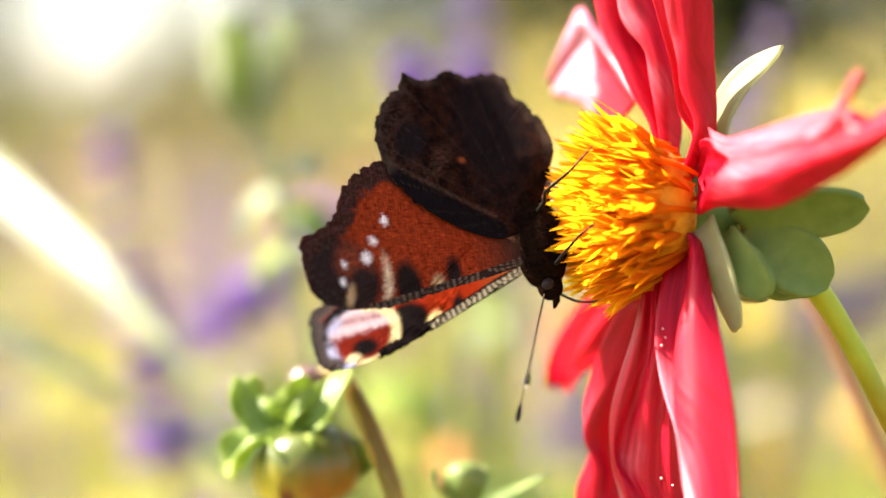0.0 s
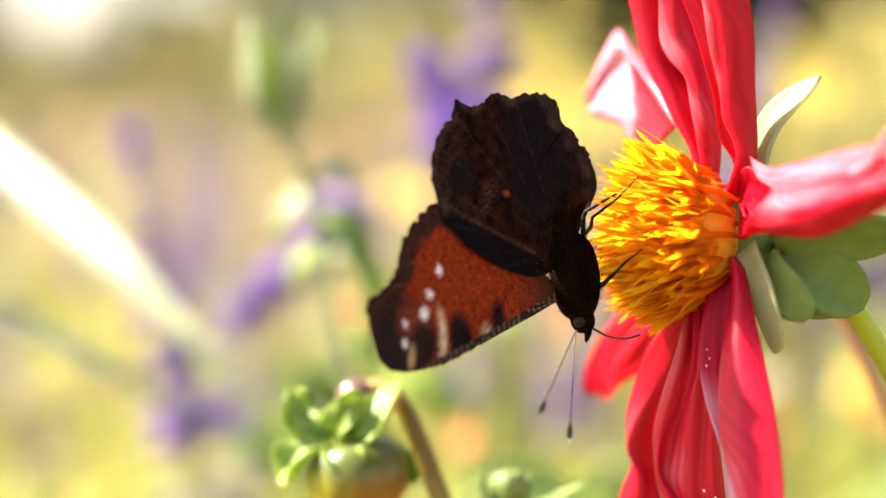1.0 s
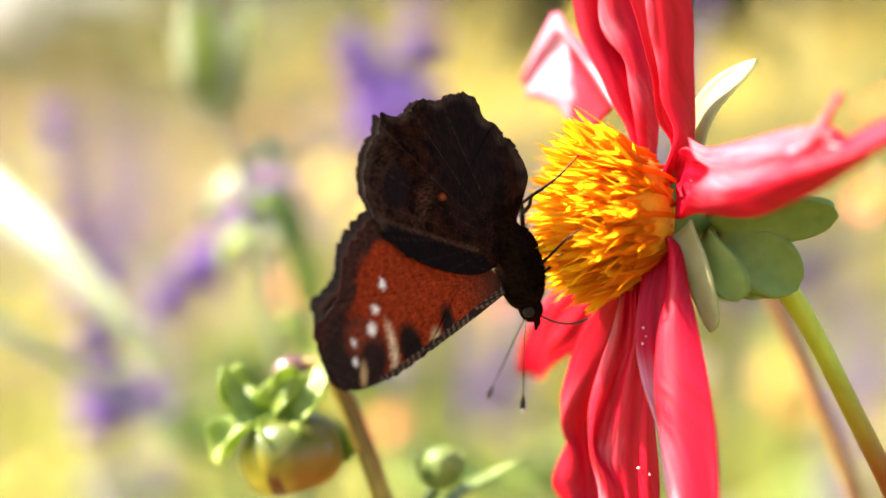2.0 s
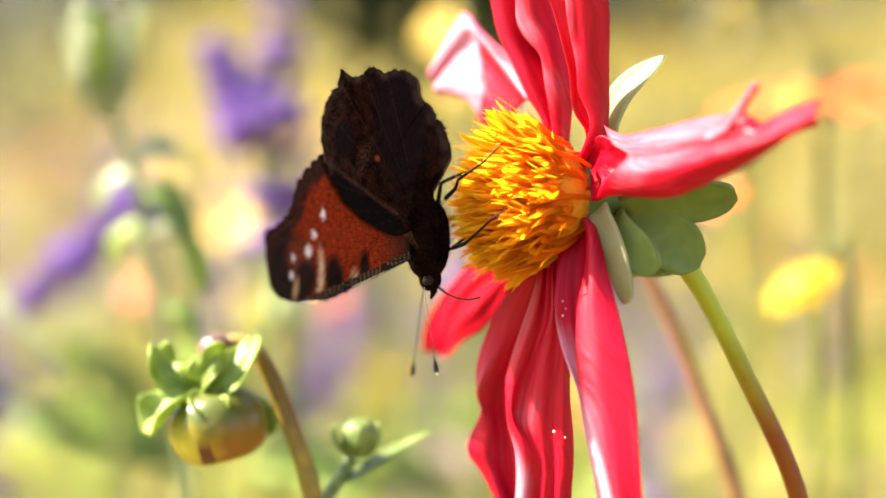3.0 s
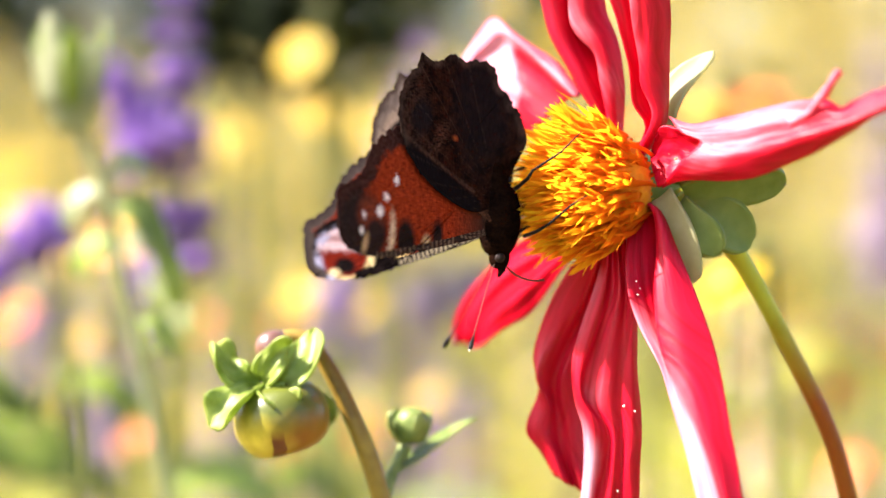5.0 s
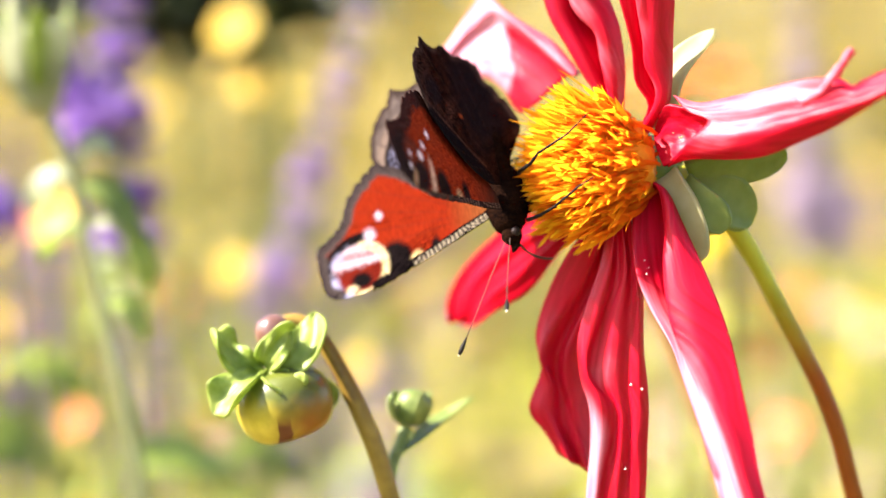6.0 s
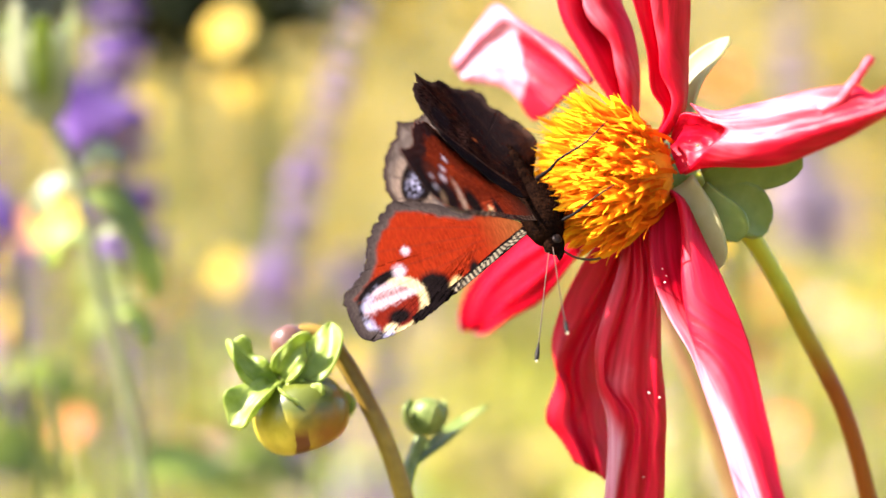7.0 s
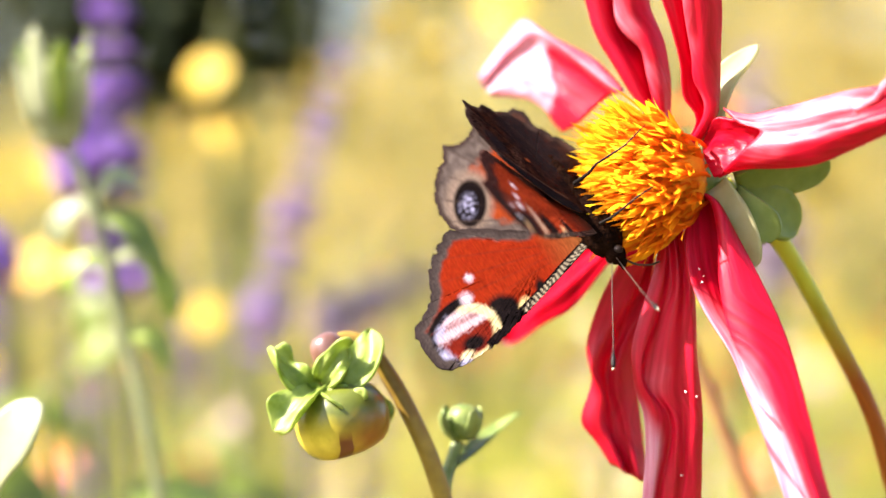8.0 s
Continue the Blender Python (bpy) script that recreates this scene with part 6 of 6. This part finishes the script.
# mixed foliage and faded heads close behind, of many tints
MIX = random.Random(77)
for k in range(34):
    depth = 0.17 + 0.55 * (k / 34) ** 1.2
    leafy(((MIX.random() - 0.55) * (0.34 + 0.75 * depth), depth), MIX.uniform(0.60, 0.675) + 0.05 * depth, 200 + k, MIX.choice([BUD_LEAF, BUD_LEAF, LEAF_YELLOW, LEAF_YELLOW, LEAF, LEAF, STRAW, ROSE]),
          "leafy perennial among the flowers, partly faded", 0.7, 0.05, MIX.uniform(0.022, 0.045))


def undergrowth():
    """Blades and small leaves that fill the beds."""
    rnd = random.Random(9)
    for name, count, near, far, tall, mat, label in (("undergrowth", 15000, 0.30, 4.0, 0.66, LEAF, "dense light green leaves of the flower bed"),
                                                 ("tall_goldenrod", 15000, 2.2, 7.5, 1.02, LEAF_YELLOW, "drift of tall yellow-green goldenrod"),
                                                 ("faded_meadow", 6000, 1.0, 6.0, 0.80, ROSE, "drift of faded rosy brown seed heads"),
                                                 ("tall_herbs", 9000, 0.9, 6.0, 0.98, HEDGE_MID, "tall olive green herbs"),
                                                 ("meadow_grass", 9000, 0.6, 9.0, 0.55, STRAW, "dry pale grass between the plants")):
        verts, faces = [], []
        for _ in range(count):
            d = near + (far - near) * rnd.random() ** 1.3
            x = (rnd.random() - 0.5) * (0.7 + 1.3 * d)
            if mat is LEAF_YELLOW and x < -0.30 * d or mat is ROSE and x > -0.26 * d or mat is HEDGE_MID and abs(x + 0.53 * d) < 0.028 * d:
                continue
            rise = 0.42 * min(1.0, max(0.0, (x - 0.09 * d) / (0.05 * d))) if mat is LEAF_YELLOW else 0.0
            h = (tall + rise) * (0.35 + 0.65 * rnd.random()) * (0.8 + 0.2 * noise.noise((x * 2.0, d * 2.0, 3)))
            ln = rnd.uniform(0.03, 0.07) * (0.8 + 0.12 * d)
            a = rnd.uniform(0, 6.3)
            o = Vector((math.cos(a), math.sin(a), rnd.uniform(-0.3, 0.9))) * ln
            w = Vector((-math.sin(a), math.cos(a), 0)) * ln * (0.22 if mat is not STRAW else 0.05)
            p = Vector((x, 0.05 + d, h))
            i = len(verts)
            mid = p + o * 0.5 + UP * ln * 0.12
            verts += [p, mid + w, p + o, mid - w]
            faces.append((i, i + 1, i + 2, i + 3))
        me = bpy.data.meshes.new(name)
        me.from_pydata([tuple(v) for v in verts], [], faces)
        me.materials.append(mat)
        tagged(new(name, me), label, "foliage", kind="stuff")


undergrowth()


def wide_meadow():
    """The same low growth on all sides of the beds."""
    rnd = random.Random(19)
    verts, faces = [], []
    while len(faces) < 60000:
        x, y = rnd.uniform(-7, 7), rnd.uniform(-6, 9)
        if y > -0.6 and abs(x) < 0.45 + 0.65 * max(y, 0):
            continue
        ln = rnd.uniform(0.04, 0.10)
        a = rnd.uniform(0, 6.3)
        p = Vector((x, y, 0.62 * rnd.random() ** 0.7 * (0.8 + 0.3 * noise.noise((x, y, 1)))))
        o = Vector((math.cos(a), math.sin(a), rnd.uniform(-0.3, 0.9))) * ln
        w = Vector((-math.sin(a), math.cos(a), 0)) * ln * 0.25
        mid = p + o * 0.5 + UP * ln * 0.12
        i = len(verts)
        verts += [p, mid + w, p + o, mid - w]
        faces.append((i, i + 1, i + 2, i + 3))
    me = bpy.data.meshes.new("meadow")
    me.from_pydata([tuple(v) for v in verts], [], faces)
    me.materials.append(LEAF)
    tagged(new("meadow", me), "light green meadow growth around the flower beds", "foliage", kind="stuff")


wide_meadow()


# ---- hedge and trees behind the garden ----
def crown(bm, centre, size, count, rnd, leaf):
    for _ in range(count):
        v = Vector((rnd.gauss(0, 1), rnd.gauss(0, 1), rnd.gauss(0, 1))).normalized() * (0.55 + 0.45 * rnd.random() ** 0.5)
        p = Vector(centre) + Vector((v.x * size[0], v.y * size[1], v.z * size[2])) * (0.85 + 0.3 * noise.noise((v.x * 2 + centre[0], v.y * 2, v.z * 2)))
        a = Vector((rnd.gauss(0, 1), rnd.gauss(0, 1), rnd.gauss(0, 1))).normalized() * leaf
        b = a.cross(Vector((rnd.gauss(0, 1), rnd.gauss(0, 1), 1))).normalized() * leaf * 0.6
        q = [bm.verts.new(p + k) for k in (-a, b, a, -b)]
        bm.faces.new(q)


def tree(x, y, h, w, mat, seed, label):
    rnd = random.Random(seed)
    root = Vector((x, y, -0.05))
    tr = thing("tree", root, label, "tree", "trees behind the garden")
    bm = bmesh.new()
    tube(bm, smooth_line([root, root + Vector((0.1, 0, h * 0.3)), root + Vector((0, 0.1, h * 0.75))], 10), [0.035 * h * (1 - 0.085 * i) for i in range(10)], 10)
    for k in range(6):
        a = k * 1.1
        s = root + Vector((0.05, 0, h * (0.28 + 0.07 * k)))
        e = s + Vector((math.cos(a) * w * 0.6, math.sin(a) * w * 0.6, h * 0.16))
        tube(bm, smooth_line([s, s.lerp(e, 0.5) + Vector((0, 0, 0.1)), e], 6), [0.012 * h * (1 - 0.14 * i) for i in range(6)], 7)
    part("trunk", bm, BARK, tr, offset=root)
    bm = bmesh.new()
    for k in range(9):
        a = k * 2.4
        c = root + Vector((math.cos(a) * w * 0.45, math.sin(a) * w * 0.45, h * (0.30 + 0.07 * k)))
        crown(bm, c, (w * 0.55, w * 0.5, h * 0.17), 520, rnd, 0.10)
    part("crown", bm, mat, tr, offset=root)


def hedge(x0, x1, y, h, seed, mat, label):
    rnd = random.Random(seed)
    root = Vector(((x0 + x1) / 2, y, -0.05))
    hg = thing("hedge", root, label, "hedge")
    bm = bmesh.new()
    n = max(2, int((x1 - x0) / 0.7))
    for k in range(n + 1):
        c = (x0 + (x1 - x0) * k / n, y + rnd.uniform(-0.2, 0.2), h * 0.5)
        crown(bm, c, (0.6, 0.5, h * 0.55 * rnd.uniform(0.85, 1.15)), 900, rnd, 0.07)
    part("foliage", bm, mat, hg, offset=root)
    for k in range(n + 1):
        bm = bmesh.new()
        c = Vector((x0 + (x1 - x0) * k / n, y, -0.05))
        tube(bm, [c, c + UP * h * 0.5], [0.04, 0.025], 7)
        part("stem", bm, BARK, hg, offset=root)


hedge(-4.8, -0.8, 11.0, 2.6, 1, HEDGE_MID, "olive green hedge behind the flower beds")
hedge(-0.2, 9.0, 11.0, 2.6, 5, TREE_LEAF, "sunlit loose hedge behind the flower beds")
hedge(-2.9, -0.5, 8.6, 2.4, 2, HEDGE, "dark evergreen hedge behind the flower beds")
hedge(-11.5, -6.25, 10.5, 2.8, 3, HEDGE_MID, "olive green hedge at the garden's end")
hedge(-6.3, -4.8, 11.6, 1.0, 7, HEDGE_MID, "low olive green hedge in the gap")
for i, (x, y, h, w, m) in enumerate([(-15.5, 20, 8, 3.2, HEDGE), (-4.6, 19, 9, 2.6, TREE_LEAF), (0.5, 22, 9, 3.6, TREE_LEAF), (6, 21, 8, 3.4, TREE_LEAF), (13, 24, 10, 4.2, TREE_LEAF),
                                     (-9, -14, 8, 3.2, TREE_LEAF), (7, -15, 9, 3.4, TREE_LEAF), (18, 2, 8, 3.2, TREE_LEAF), (-17, 4, 8, 3.0, TREE_LEAF)]):
    tree(x, y, h, w, m, 80 + i, "broad leafy tree behind the garden")


# ---- what moves ----
BODY = [  # seconds, place of the thorax, roll, pitch, yaw
    (0, -0.01181, -0.00027, 0.73441, -11.7, 16.6, 23.8),
    (0.3, -0.01287, -0.00234, 0.73724, -10.8, -6.9, 21.1),
    (0.5, -0.01367, -0.00264, 0.73484, -10.2, -1.8, 16.7),
    (1, -0.01219, -0.00486, 0.73387, -7.2, 9.6, 3.4),
    (1.2, -0.01177, -0.00298, 0.73249, -7.7, 18.1, 1.9),
    (2.3, -0.01235, -0.00217, 0.73203, -11.8, 12.8, -5.1),
    (2.5, -0.01337, 0.00252, 0.73194, -9.5, 11.9, -5.8),
    (2.8, -0.01292, -0.00150, 0.73323, -9.7, -0.9, -4.8),
    (3, -0.01446, -0.00054, 0.73286, -6.8, 4.2, 4.8),
    (3.2, -0.01677, 0.00202, 0.73387, -8.4, -4.4, 12.2),
    (3.5, -0.01256, 0.00105, 0.73299, -3.2, 17.6, 19.1),
    (4, -0.01317, 0.00083, 0.73260, -11.6, 12.3, 8.4),
    (4.5, -0.01282, 0.00003, 0.73327, -10.9, 13.0, 6.9),
    (5, -0.01408, 0.00187, 0.73382, -13.3, -2.3, 11.0),
    (5.2, -0.01434, 0.00006, 0.73328, -23.3, -2.6, 13.2),
    (6.3, -0.01271, 0.00455, 0.73394, -29.5, 6.7, 35.5),
    (6.5, -0.01212, 0.00375, 0.73384, -26.1, 13.0, 38.4),
    (7, -0.01182, -0.00025, 0.73349, -23.4, 13.5, 37.6),
    (7.5, -0.01017, -0.00022, 0.73308, -22.5, 21.6, 37.4),
    (8, -0.00926, -0.00004, 0.73230, -22.1, 20.7, 34.7),
]
FLAP = [  # seconds, near and far wing angle, sweep of near fore, near hind, far fore and far hind wing, twist of near and far wings
    (0, 65.0, 76.7, 1.7, -2.4, 1.2, -2.1, -0.3, -3.7),
    (0.3, 52.4, 75.4, 1.5, 0.1, 1.3, -0.0, 3.4, 2.3),
    (0.5, 39.5, 60.4, 1.1, -2.0, 0.7, -1.8, 3.3, 3.9),
    (1, 45.9, 66.6, -0.0, -4.6, 1.3, -6.0, 0.7, -0.6),
    (1.2, 51.0, 70.1, 0.6, -4.9, 2.1, -6.4, -0.4, -1.1),
    (2.3, 53.9, 69.0, 0.1, -4.1, -0.7, -2.8, 2.9, 6.6),
    (2.5, 52.8, 74.4, 1.3, -2.9, -0.8, -0.9, 1.3, 0.3),
    (2.8, 46.4, 61.1, 1.1, -1.7, -0.7, 0.1, 1.5, -1.7),
    (3, 40.3, 45.9, -0.8, -1.8, 0.4, -3.0, 1.8, 1.1),
    (3.2, 51.4, 52.0, 0.7, 0.1, 0.3, 0.0, 4.2, -4.1),
    (3.5, 44.7, 63.8, -1.3, -0.6, -1.5, -0.6, 2.1, 1.8),
    (4, 45.9, 56.0, -2.2, -0.4, 0.9, -3.7, 3.8, 3.2),
    (4.5, 51.5, 58.5, -0.5, -2.6, 0.8, -4.2, 4.8, 2.9),
    (5, 63.6, 55.8, 0.5, 0.0, 1.0, -0.1, 3.4, 7.6),
    (5.2, 56.3, 32.5, -2.0, -0.1, 0.9, -3.3, 8.3, 7.1),
    (6.3, 75.5, 30.0, 0.4, 0.3, 0.5, 0.2, 6.5, 6.9),
    (6.5, 74.9, 35.8, -0.2, -0.3, -0.4, -0.2, 4.5, 8.5),
    (7, 71.1, 46.6, -1.1, -0.6, 0.8, -3.4, 7.5, 6.6),
    (7.5, 65.5, 42.3, -0.6, -3.9, 1.6, -6.7, 7.8, 5.9),
    (8, 69.0, 47.5, -0.2, -3.0, 1.5, -5.4, 7.6, 5.6),
]
FEEL = [  # seconds, dip and swing of near and far antenna
    (0, 3.4, 4.4, -1.8, -22.0),
    (0.3, 12.9, 10.5, -8.4, -14.8),
    (0.5, 12.7, 14.6, -12.8, -16.8),
    (1, 14.4, 17.9, -10.0, -17.6),
    (1.2, 8.9, 23.4, -13.4, -20.8),
    (2.3, 13.1, 32.8, -6.1, -14.7),
    (2.8, 22.8, 20.3, 13.7, -24.2),
    (3, 25.1, 22.2, 10.2, -15.2),
    (3.2, 34.0, 15.7, 33.6, -19.5),
    (3.5, 17.9, 14.9, 8.5, -23.8),
    (4, 8.5, 12.5, 5.9, -20.3),
    (4.5, 7.3, 8.3, 3.3, -19.3),
    (5, -2.8, 5.7, 7.5, -21.6),
    (5.2, -12.9, 5.1, 15.1, -20.9),
    (6.3, -0.8, -18.1, 0.4, 9.2),
    (6.5, 9.4, -21.9, 4.7, 13.7),
    (7, -3.0, -20.9, -5.4, 17.2),
    (7.5, -6.9, 3.5, -4.5, 17.9),
    (8, -6.5, -2.6, -10.6, 19.2),
]


def motions():
    rest = Matrix(((0, 0, -1, 0), (0, -1, 0, 0), (-1, 0, 0, 0), (0, 0, 0, 1)))  # head down, back to the garden
    rows = [(t, pose(x, y, z) @ rest @ pose(0, 0, 0, roll, pitch, yaw)) for t, x, y, z, roll, pitch, yaw in BODY]
    walk(BUTTERFLY, rows)
    stance = dict(rows)[4.5]
    for leg in PLANTED:  # the feet stay where they hold the florets
        walk(leg, [(t, m.inverted() @ stance) for t, m in rows])
    for side, key, angle, fore, hind, twist in ((1, "near", 1, 3, 4, 7), (-1, "far", 2, 5, 6, 8)):
        walk(WINGS["fore", key], [(r[0], pose(0.0025, side * 0.0012, 0.0018, side * r[angle]) @ pose(0, 0, 0, 0, r[twist]) @ pose(0, 0, 0, 0, 0, -side * r[fore])) for r in FLAP])
        walk(WINGS["hind", key], [(r[0], pose(-0.0010, side * 0.0012, 0.0018, side * (r[angle] - 0.6)) @ pose(0, 0, 0, 0, r[twist]) @ pose(0, 0, -0.00035, 0, 0, -side * r[hind])) for r in FLAP])
    for side, dip in ((1, 1), (-1, 3)):
        root = pose(0.0062, side * 0.0005, 0.0007)
        walk(FEELERS[side], [(r[0], root @ pose(0, 0, 0, 0, r[dip], r[dip + 1]) @ root.inverted()) for r in FEEL])


motions()
